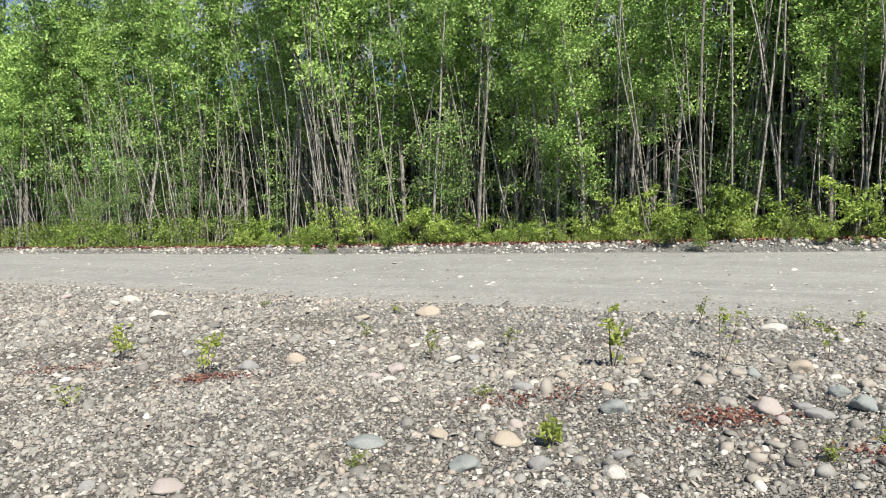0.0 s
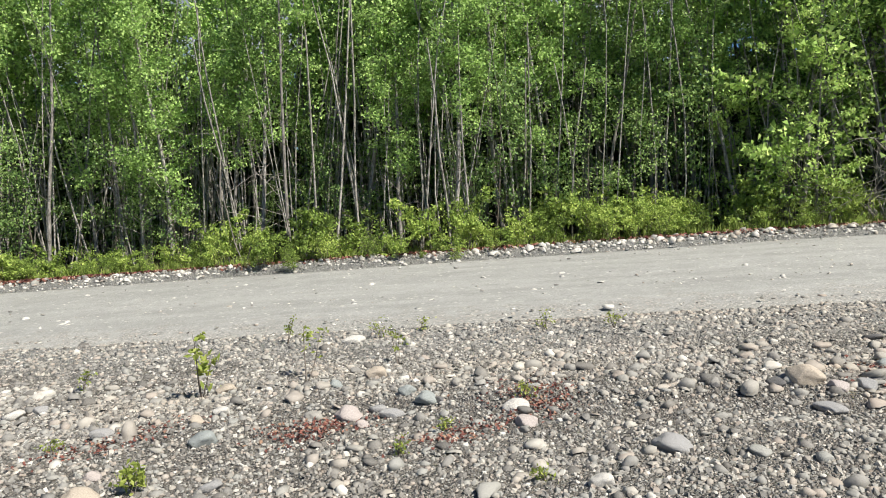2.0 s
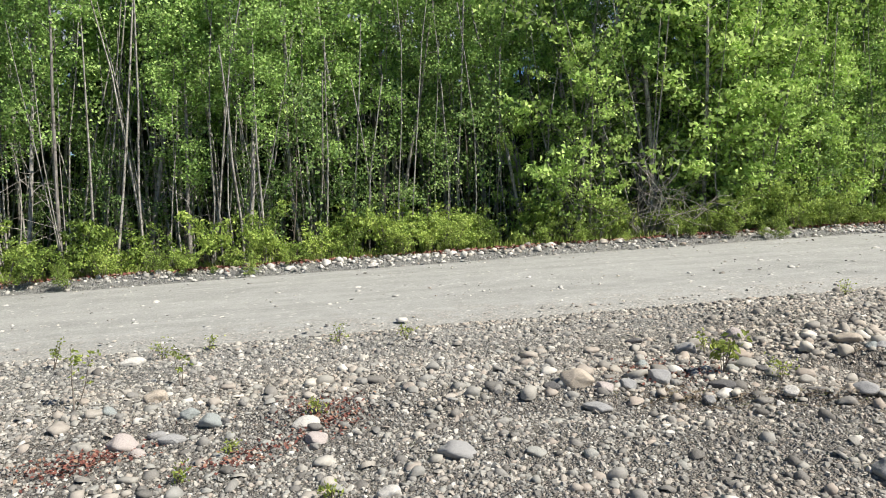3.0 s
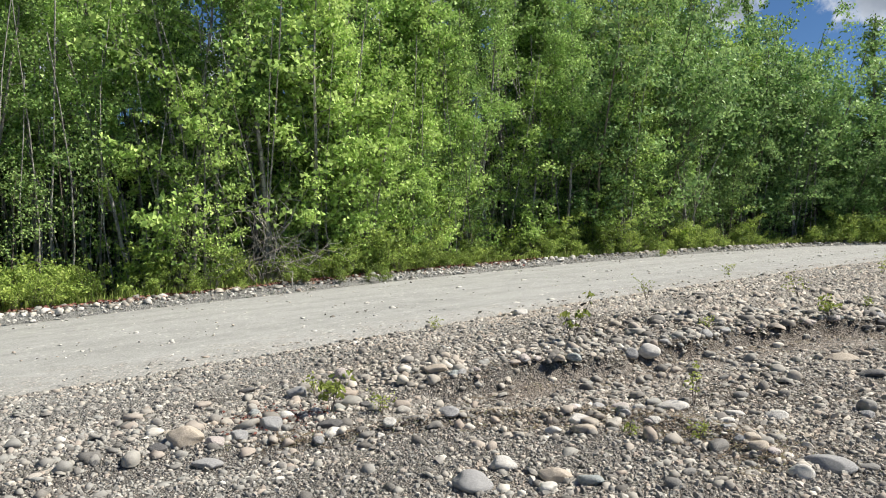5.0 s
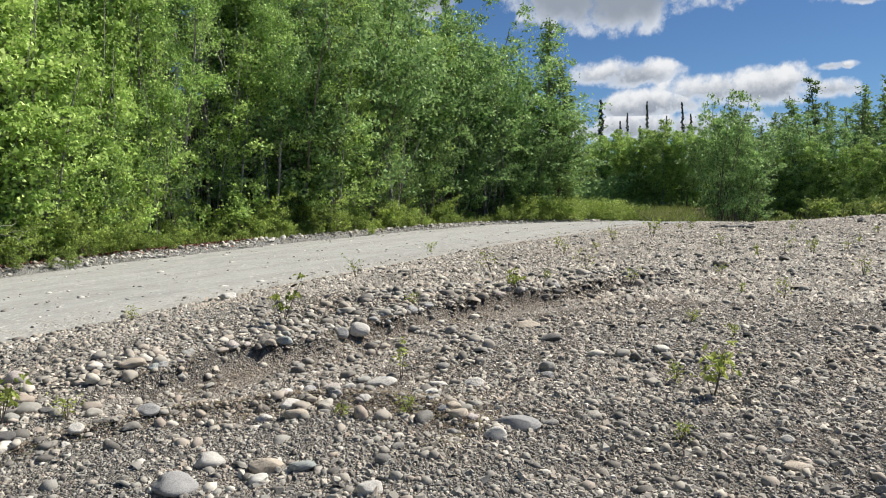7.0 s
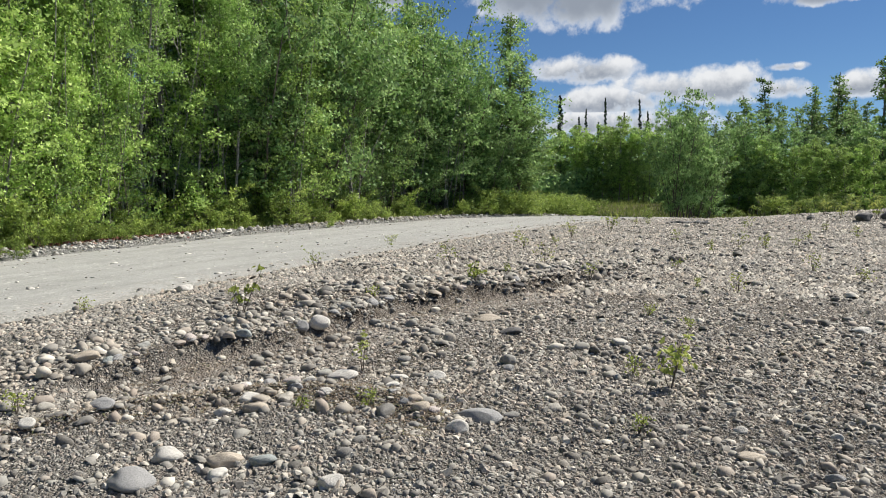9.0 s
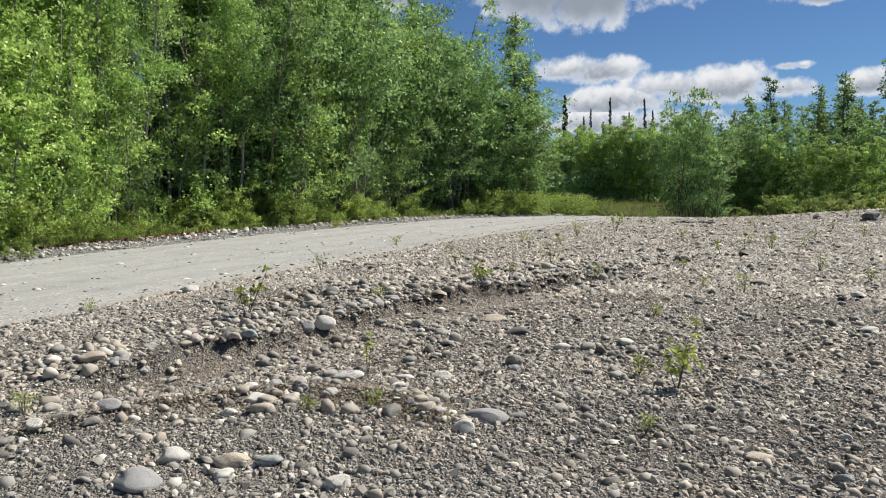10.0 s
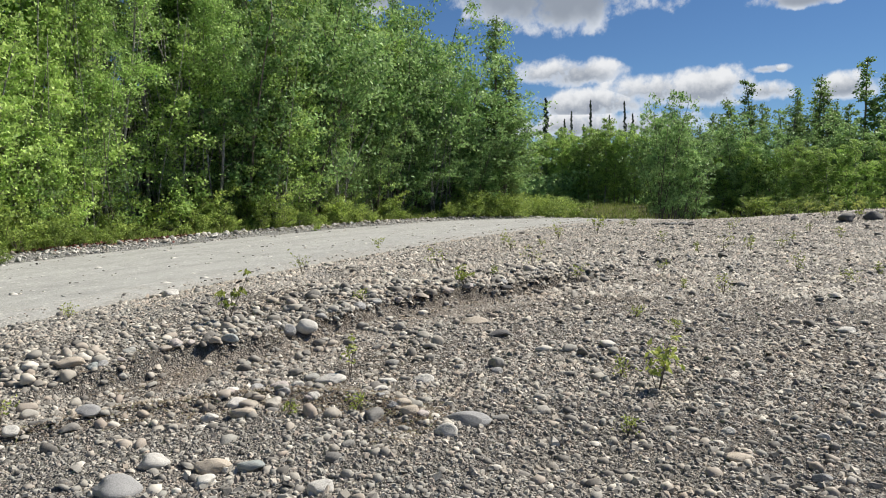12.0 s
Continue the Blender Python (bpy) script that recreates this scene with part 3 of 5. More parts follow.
for az, far, wide, deep, high in ((128.5, 24.3, 0.58, 0.42, 0.28), (130.1, 24.6, 0.5, 0.45, 0.34), (125.4, 25.5, 0.32, 0.25, 0.18)):
    boulder(far * math.sin(radians(az)), far * math.cos(radians(az)), wide, deep, high, az, "dark", "dark boulders on the bank", 0.22)
for k in range(34):
    az, far = radians(116.2 + 2.6 * ((k * 0.618) % 1)), 25.5 + 3.0 * ((k * 0.377) % 1)
    size = 0.10 + 0.16 * ((k * 0.731) % 1)
    boulder(far * math.sin(az), far * math.cos(az), size, size * 0.75, size * 0.55, k, ("dark", "grey", "dark")[k % 3], "dark rubble on the bank", 0.25)


def scatter(rng, count, s_range, v_range, keep):
    """Random places in the plan for which keep(s, v) is more than a random number."""
    s, v = rng.uniform(*s_range, count * 12), rng.uniform(*v_range, count * 12)
    ok = rng.random(len(s)) < keep(s, v)
    return s[ok][:count], v[ok][:count]


def stony(s, v):
    """Where larger stones gather: along the washed edge and its bank."""
    wash = wash_line(s)
    bank = np.exp(-(((v - wash - 0.55) / 0.65) ** 2))
    ridge = np.exp(-(((s - np.interp(v, RIDGE_V, RIDGE_S)) / 0.4) ** 2)) * (v < 5.2) * (v > 2.2)
    return np.clip(0.10 + 0.4 * step(np.sin(0.9 * s + 1.7 * np.sin(1.1 * v)) * np.sin(1.3 * v + 0.8 * np.sin(1.7 * s)) + 0.4 * np.sin(3.7 * s - 2.9 * v), 0.1, 0.8) + 0.9 * bank + 0.8 * ridge, 0, 1) * (v < road_mid(s) - ROAD_HALF - 0.15) * (1 - 0.7 * step(v, road_mid(s) - 5.6, road_mid(s) - 4.4))


rng = np.random.default_rng(21)
ss, vv = scatter(rng, 300, (-9, 20), (1.5, 8.2), lambda s, v: stony(s, v) * np.clip(1.25 - np.hypot(s, v) / 22, 0.12, 1) * (np.hypot(s, v) > 3.0))
for s, v in zip(ss, vv):
    x, y = to_xy(s, v)
    size = float(np.clip(0.095 * np.exp(0.33 * rng.normal()), 0.05, 0.24))
    cobble = boulder(x, y, size, size * rng.uniform(0.6, 0.9), size * rng.uniform(0.4, 0.7), rng.uniform(0, 3.1), "any", "cobbles on the gravel")
    cobble.name = "cobble"
    tagged(cobble, "rounded cobble bedded in loose grey gravel", "cobble")


for k in range(30):
    s = rng.uniform(4.4, 10.2) if k % 5 else rng.uniform(-1, 4)
    x, y = to_xy(s, float(wash_line(s)) + rng.uniform(0.04, 0.2))
    size = rng.uniform(0.08, 0.18)
    lump = boulder(x, y, size, size * 0.75, size * 0.55, rng.uniform(0, 3.1), ("dark", "grey", "any", "green", "pink")[k % 5], "stones along the rill", 0.42)
for k in range(26):
    v = rng.uniform(2.4, 5.1)
    x, y = to_xy(float(np.interp(v, RIDGE_V, RIDGE_S)) + rng.normal() * 0.12, v)
    size = rng.uniform(0.08, 0.17)
    lump = boulder(x, y, size, size * 0.75, size * 0.55, rng.uniform(0, 3.1), ("tan", "grey", "pale", "any", "pink")[k % 5], "stones along the rill")


def stone_heap(name, xs, ys, sizes, rng, base, mat, label, category, flat=(0.35, 0.75), sunk=0.28):
    """Many stones as one mesh."""
    shapes = [worn_shape(base[0], rng, 0.32, 8) for _ in range(24)]
    co, count = [], len(base[0])
    for k, (x, y, z, size) in enumerate(zip(xs, ys, ground_z(xs, ys), sizes)):
        wide, deep, high = size / 2, size / 2 * rng.uniform(0.55, 0.95), size / 2 * rng.uniform(*flat)
        a, tilt = rng.uniform(0, 6.28), rng.normal() * 0.34
        p = shapes[k % 24] * (wide, deep, high)
        p = np.stack([p[:, 0], p[:, 1] * math.cos(tilt) - p[:, 2] * math.sin(tilt), p[:, 1] * math.sin(tilt) + p[:, 2] * math.cos(tilt)], -1)
        c, d = math.cos(a), math.sin(a)
        co.append(np.stack([x + c * p[:, 0] - d * p[:, 1], y + d * p[:, 0] + c * p[:, 1], z + high * (1 - 2 * sunk) + p[:, 2]], -1))
    faces = (base[1][None] + count * np.arange(len(xs))[:, None, None]).reshape(-1, 3)
    return tagged(new(name, build_mesh(name, np.concatenate(co), faces, [mat])), label, category, kind="stuff")


def on_flat(s, v):
    """Where loose gravel lies: in patches, thinner on the silt, not on the road."""
    bare_silt = np.exp(-(((v - wash_line(s) + 0.5) / 0.33) ** 2)) * (s > 4.4) * (s < 10)
    patchy = 0.5 + 0.5 * step(np.sin(1.1 * s + 2 * np.sin(0.7 * v)) * np.sin(1.6 * v + np.sin(0.9 * s)) + 0.35 * np.sin(4.1 * s + 3.3 * v), -0.5, 0.45)
    return patchy * (1 - 0.5 * bare_silt) * (v < road_mid(s) - ROAD_HALF + 0.25 + 0.25 * np.sin(2 * s) + 0.15 * np.sin(7 * s))


def chip_shape(rng):
    """A small angular stone: five corners on the ground, three above."""
    a = np.arange(5) * 1.2566 + rng.uniform(-0.35, 0.35, 5)
    b = np.arange(3) * 2.0944 + rng.uniform(-0.5, 0.5, 3) + a[0]
    low = np.stack([np.cos(a) * rng.uniform(0.8, 1.1, 5), np.sin(a) * rng.uniform(0.8, 1.1, 5), np.full(5, -0.6)], -1)
    return np.concatenate([low, np.stack([np.cos(b) * 0.66, np.sin(b) * 0.66, rng.uniform(0.6, 1.0, 3)], -1)])


CHIP_FACES = np.array([(0, 1, 5), (1, 6, 5), (1, 2, 6), (2, 3, 6), (3, 7, 6), (3, 4, 7), (4, 5, 7), (4, 0, 5), (5, 6, 7)])


def chip_bed(name, xs, ys, sizes, rng, label, flat=(0.35, 0.75)):
    """Small angular gravel as one mesh, worked out all at once."""
    count = len(xs)
    shapes = np.array([chip_shape(rng) for _ in range(24)])[rng.integers(0, 24, count)]
    stretch = np.stack([sizes / 2, sizes / 2 * rng.uniform(0.55, 0.95, count), sizes / 2 * rng.uniform(*flat, count)], -1)
    p = shapes * stretch[:, None]
    p[:, :, 2] += p[:, :, 0] * rng.normal(size=(count, 1)) * 0.34
    a = rng.uniform(0, 6.28, count)[:, None]
    x = xs[:, None] + np.cos(a) * p[:, :, 0] - np.sin(a) * p[:, :, 1]
    y = ys[:, None] + np.sin(a) * p[:, :, 0] + np.cos(a) * p[:, :, 1]
    z = (ground_z(xs, ys) + stretch[:, 2] * 0.55)[:, None] + p[:, :, 2]
    faces = (CHIP_FACES[None] + 8 * np.arange(count)[:, None, None]).reshape(-1, 3)
    return tagged(new(name, build_mesh(name, np.stack([x, y, z], -1).reshape(-1, 3), faces, [M_PEBBLE], False)), label, "gravel", kind="stuff")


def cap_bed(name, xs, ys, sizes, rng, label, flat=(0.3, 0.6)):
    """Small rounded gravel as one mesh: low blunt caps of six corners."""
    count = len(xs)
    a = np.arange(5) * 1.2566 + rng.uniform(-0.4, 0.4, (count, 5))
    out = sizes[:, None] / 2 * rng.uniform(0.8, 1.2, (count, 5))
    narrow = rng.uniform(0.55, 1.0, (count, 1))
    high = sizes / 2 * rng.uniform(*flat, count)
    px, py = np.cos(a) * out, np.sin(a) * out * narrow
    px, py = np.concatenate([px, rng.normal(size=(count, 1)) * sizes[:, None] * 0.1], 1), np.concatenate([py, rng.normal(size=(count, 1)) * sizes[:, None] * 0.08], 1)
    turn = rng.uniform(0, 6.28, (count, 1))
    x, y = xs[:, None] + np.cos(turn) * px - np.sin(turn) * py, ys[:, None] + np.sin(turn) * px + np.cos(turn) * py
    z = ground_z(xs, ys)[:, None] + np.concatenate([np.repeat(-0.3 * high[:, None], 5, 1), 1.3 * high[:, None]], 1)
    z = z + px * rng.normal(size=(count, 1)) * 0.3 + py * rng.normal(size=(count, 1)) * 0.3
    fan_faces = np.array([(i, (i + 1) % 5, 5) for i in range(5)])
    faces = (fan_faces[None] + 6 * np.arange(count)[:, None, None]).reshape(-1, 3)
    return tagged(new(name, build_mesh(name, np.stack([x, y, z], -1).reshape(-1, 3), faces, [M_PEBBLE], True)), label, "gravel", kind="stuff")


def fan(rng, count, r_range, keep, fall=1.0, az=(-37, 137)):
    """Random places in the part of the flat that opens north and east of the start, thinned by keep(s, v)."""
    a = np.radians(rng.uniform(*az, count * 4))
    low, high = r_range
    r = (low**fall + (high**fall - low**fall) * rng.random(count * 4)) ** (1 / fall)
    s, v = to_sv(r * np.sin(a), r * np.cos(a))
    ok = rng.random(len(s)) < keep(s, v)
    return s[ok][:count], v[ok][:count]


rng = np.random.default_rng(5)
packed = lambda s, v: np.clip(0.3 + on_flat(s, v), 0, 1) * (on_flat(s, v) > 0)
chip_bed("gravel_chips", *to_xy(*fan(rng, 62000, (3.2, 6.8), packed, 1.6)), np.clip(0.021 * np.exp(0.5 * rng.normal(size=62000)), 0.009, 0.06), rng, "fine angular gravel chips lying loose", (0.3, 0.6))
cap_bed("mid_gravel", *to_xy(*fan(rng, 84000, (5.8, 11.5), packed, 1.4)), np.clip(0.027 * np.exp(0.5 * rng.normal(size=84000)), 0.012, 0.08), rng, "small rounded gravel packed over the flat")
ss, vv = fan(rng, 120000, (10.5, 36), lambda s, v: packed(s, v) * (v < 8.6), 0.9)
cap_bed("bank_gravel", *to_xy(ss, vv), np.clip(0.043 * np.exp(0.5 * rng.normal(size=len(ss))), 0.02, 0.14), rng, "coarse rounded gravel over the rising bank", (0.35, 0.7))
ss, vv = fan(rng, 26000, (3.2, 9.5), lambda s, v: on_flat(s, v) * (0.16 + 0.34 * step(s, 0, 3) + 0.5 * stony(s, v)), 1.2)
stone_heap("near_pebbles", *to_xy(ss, vv), np.clip(0.033 * np.exp(0.55 * rng.normal(size=len(ss))), 0.014, 0.13), rng, PEBBLE, M_PEBBLE,
           "loose mixed river pebbles in grey, tan and pink", "pebbles", (0.22, 0.6), 0.33)
ss, vv = scatter(rng, 950, (-8, 13), (1.6, 8.2), lambda s, v: stony(s, v) ** 1.6 * (0.25 + 0.75 * step(s, -1, 3)) * (np.hypot(s, v) > 3.4) * (np.hypot(s, v) < 14))
stone_heap("bank_cobbles", *to_xy(ss, vv), np.clip(0.088 * np.exp(0.34 * rng.normal(size=len(ss))), 0.05, 0.2), rng, ROUGH, M_PEBBLE,
           "worn grey and tan cobbles heaped along the rill bank", "cobbles", (0.4, 0.72), 0.3)
ss, vv = scatter(rng, 9500, (-16, 14), (-6, 8.7), lambda s, v: on_flat(s, v) * (np.hypot(s, v) > 7) * (0.14 + 0.86 * stony(s, v)))
stone_heap("far_pebbles", *to_xy(ss, vv), np.clip(0.052 * np.exp(0.5 * rng.normal(size=len(ss))), 0.02, 0.16), rng, PEBBLE, M_PEBBLE,
           "loose mixed river pebbles scattered over the flat", "pebbles", (0.3, 0.6), 0.33)
ss, vv = scatter(rng, 42000, (-12, 10), (-9, 3.2), lambda s, v: np.clip(1.3 - np.hypot(s, v) / 9, 0, 1))
chip_bed("trodden_gravel", *to_xy(ss, vv), np.clip(0.03 * np.exp(0.5 * rng.normal(size=len(ss))), 0.015, 0.09), rng, "thin loose gravel over the trodden flat", (0.3, 0.6))
ss, uu = scatter(rng, 7200, (-42, 46), (3.0, 4.8), lambda s, u: np.exp(-(((u - 3.85) / 0.45) ** 2)) * (1.2 - np.abs(s) / 60))
stone_heap("roadside_stones", *to_xy(ss, road_mid(ss) + uu), np.clip(0.055 * np.exp(0.55 * rng.normal(size=len(ss))), 0.025, 0.28), rng, PEBBLE, M_PEBBLE,
           "row of pale stones along the far road edge", "stones")
ss, uu = scatter(rng, 2800, (-24, 40), (-3.5, 3.4), lambda s, u: np.clip(0.16 + 0.25 * np.abs(u) / 3.4 + 1.2 * np.exp((-3.4 - u) / 0.35), 0, 1))
chips_x, chips_y = to_xy(ss, road_mid(ss) + uu)
stone_heap("road_chips", chips_x, chips_y, np.clip(0.036 * np.exp(0.45 * rng.normal(size=len(ss))), 0.015, 0.10), rng, PEBBLE, M_PEBBLE,
           "loose stone chips lying on the packed road", "stones", (0.25, 0.5)).location.z = 0.092
ss, uu = scatter(rng, 1300, (-42, 46), (3.0, 4.6), lambda s, u: np.exp(-(((u - 3.5) / 0.25) ** 2)) * (0.5 + 0.5 * np.sin(0.9 * s) * np.sin(0.37 * s + 1)) * (1.2 - np.abs(s) / 60))
stone_heap("pale_roadside_stones", *to_xy(ss, road_mid(ss) + uu), np.clip(0.07 * np.exp(0.5 * rng.normal(size=len(ss))), 0.03, 0.26), rng, PEBBLE, M_PALE,
           "pale stones pushed to the far road edge", "stones")
ss, vv = fan(rng, 8000, (9, 38), lambda s, v: on_flat(s, v) * (0.15 + 0.85 * stony(s, v)) * (v < 8.6), 1.0)
stone_heap("bank_stones", *to_xy(ss, vv), np.clip(0.075 * np.exp(0.5 * rng.normal(size=len(ss))), 0.03, 0.26), rng, PEBBLE, M_PEBBLE,
           "pale rounded stones strewn over the rising gravel bank", "stones", (0.3, 0.55), 0.2)
ss, uu = scatter(rng, 3400, (-34, 40), (-3.2, 3.3), lambda s, u: 0.3 + 0.3 * np.sin(2.4 * u + 0.3 * np.sin(0.3 * s)))
stone_heap("pale_road_chips", *to_xy(ss, road_mid(ss) + uu), np.clip(0.05 * np.exp(0.55 * rng.normal(size=len(ss))), 0.02, 0.17), rng, PEBBLE, M_PALE,
           "flat pale stones pressed into the packed road", "stones", (0.16, 0.3)).location.z = 0.089
ss, uu = scatter(rng, 7000, (-26, 16), (-4.6, -3.3), lambda s, u: 0.75 + 0.0 * s)
stone_heap("near_road_stones", *to_xy(ss, road_mid(ss) + uu), np.clip(0.034 * np.exp(0.5 * rng.normal(size=len(ss))), 0.015, 0.1), rng, PEBBLE, M_PEBBLE,
           "small grey stones along the near road edge", "stones", (0.3, 0.6))


# ---- plants ----
def tube(points, radii, sides):
    """A tapered, bent tube as corners and quads."""
    points, radii = np.asarray(points, float), np.asarray(radii, float)
    ahead = np.gradient(points, axis=0)
    ahead /= np.linalg.norm(ahead, axis=1, keepdims=True) + 1e-9
    across = np.cross(ahead, (0.31, 0.95, 0.05))
    across /= np.linalg.norm(across, axis=1, keepdims=True) + 1e-9
    other = np.cross(ahead, across)
    turn = np.linspace(0, 2 * np.pi, sides, endpoint=False)
    ring = across[:, None] * np.cos(turn)[None, :, None] + other[:, None] * np.sin(turn)[None, :, None]
    co = (points[:, None] + ring * radii[:, None, None]).reshape(-1, 3)
    n = np.arange(len(points) * sides).reshape(len(points), sides)
    nxt = np.roll(n, -1, axis=1)
    return co, np.stack([n[:-1], nxt[:-1], nxt[1:], n[1:]], -1).reshape(-1, 4)


def join(pieces):
    co, faces, start = [], [], 0
    for c, f in pieces:
        co.append(c), faces.append(f + start)
        start += len(c)
    return np.concatenate(co), np.concatenate(faces)


def leaves(centres, size, rng, long=1.0, up=0.7, corners=4):
    """One leaf of three or four corners at each place, each turned its own way."""
    count = len(centres)
    normal = rng.normal(size=(count, 3)) + (0, 0, up)
    normal /= np.linalg.norm(normal, axis=1, keepdims=True)
    tip = np.cross(normal, rng.normal(size=(count, 3)))
    tip /= np.linalg.norm(tip, axis=1, keepdims=True)
    side = np.cross(normal, tip)
    size = size * rng.uniform(0.65, 1.25, count)[:, None]
    a, b = tip * size * 0.5 * long, side * size * 0.38
    fold = normal * size * 0.10
    if corners == 3:
        co = np.stack([centres - a - b * 0.9, centres - a * 0.6 + b * 1.5, centres + a * 1.1], 1).reshape(-1, 3)
        return co, np.arange(count * 3).reshape(-1, 3)
    co = np.stack([centres - a, centres + b + fold - a * 0.15, centres + a, centres - b + fold - a * 0.15], 1).reshape(-1, 3)
    return co, np.arange(count * 4).reshape(-1, 4)


def bent(start, ahead, length, steps, rng, wobble, lift=0.0):
    points, p, d = [np.array(start, float)], np.array(start, float), np.array(ahead, float)
    for _ in range(steps):
        d = d + rng.normal(size=3) * wobble + (0, 0, lift)
        d /= np.linalg.norm(d)
        p = p + d * length / steps
        points.append(p)
    return np.array(points)


def along(points, u):
    """Places at the shares u of a bent line."""
    at = np.asarray(u) * (len(points) - 1)
    return np.stack([np.interp(at, np.arange(len(points)), points[:, k]) for k in range(3)], -1)


def grow(seed, high, stem, crown_from, crown_wide, limbs, leaf_count, leaf_size, lean=0.0, stems=1, rise=0.9, shape="round", dead=0, spread=0.16, long=1.0, corners=3, twigs=2):
    """A broadleaf tree: wood (stems with limbs and twigs) and a crown of single leaves in clumps along the twigs."""
    rng = np.random.default_rng(seed)
    wood, spots = [], []
    for k in range(stems):
        a = rng.uniform(0, 6.28)
        tilt = lean + (0.10 + 0.22 * rng.random() if stems > 1 else 0.0)
        top = high * (1 if k == 0 else rng.uniform(0.65, 0.98))
        stem_line = bent((0.02 * high * math.cos(a) * (stems > 1), 0.02 * high * math.sin(a) * (stems > 1), -0.015 * high), (tilt * math.cos(a), tilt * math.sin(a), 1), top, 9, rng, 0.035, 0.02)
        wood.append(tube(stem_line, stem * (1 if k == 0 else 0.75) * np.linspace(1, 0.12, 10) ** 0.8, 6))
        count = max(3, limbs // stems)
        for i in range(count + dead):
            bare = i >= count
            u = rng.uniform(0.12, max(0.3, crown_from)) if bare else crown_from + (0.97 - crown_from) * (i + rng.random()) / count
            w = (u - crown_from) / (1 - crown_from)
            reach = {"round": math.sin(math.pi * min(0.97, 0.18 + 0.8 * w)) ** 0.7, "cone": 1.05 - 0.88 * w, "tall": 0.5 + 0.5 * math.sin(math.pi * (0.15 + 0.75 * w)), "spire": min(1.0, 0.4 + 1.9 * w) * (1.06 - w) ** 0.75}[shape] if not bare else 0.6
            length = crown_wide * 0.5 * reach * rng.uniform(0.7, 1.25)
            b = rng.uniform(0, 6.28)
            limb = bent(along(stem_line, [u])[0], (math.cos(b), math.sin(b), rise * rng.uniform(0.5, 1.3)), length, 3, rng, 0.16, 0.03 if not bare else -0.12)
            wood.append(tube(limb, stem * 0.30 * (1.1 - u * 0.7) * np.linspace(1, 0.2, 4), 3))
            if bare:
                continue
            for _ in range(twigs):
                q = rng.uniform(0.3, 0.95)
                twig = bent(along(limb, [q])[0], limb[-1] - limb[0] + rng.normal(size=3) * 0.5 * length, length * 0.5, 1, rng, 0.2)
                wood.append(tube(twig, stem * 0.09 * np.linspace(1, 0.3, 2), 3))
                spots.append((twig, 0.8 * length))
            spots.append((limb, 1.1 * length))
        spots.append((stem_line[-3:], (0.12 if shape == "cone" else 0.3) * crown_wide))
    weight = np.array([w * rng.uniform(0.4, 1.6) for _, w in spots])
    share = rng.multinomial(leaf_count, weight / weight.sum())
    centres = []
    for (line, _), m in zip(spots, share):
        tufts = along(line, rng.uniform(0.25, 1.0, max(1, m // 13)))
        c = tufts[rng.integers(0, len(tufts), m)]
        centres.append(c + rng.normal(size=(m, 3)) * spread * rng.uniform(0.6, 1.25) * (1, 1, 0.55))
    return join(wood), leaves(np.concatenate(centres), leaf_size, rng, long, 0.25, corners)


def plant(name, wood, crown, bark, leaf, label, category, group, trunk_name="trunk", crown_name="crown"):
    base = new(name)
    base.empty_display_size = 0.2
    tagged(base, label, category, group)
    part(trunk_name, build_mesh(trunk_name, *wood, [bark]), base)
    part(crown_name, build_mesh(crown_name, *crown, [leaf], False), base)
    return base


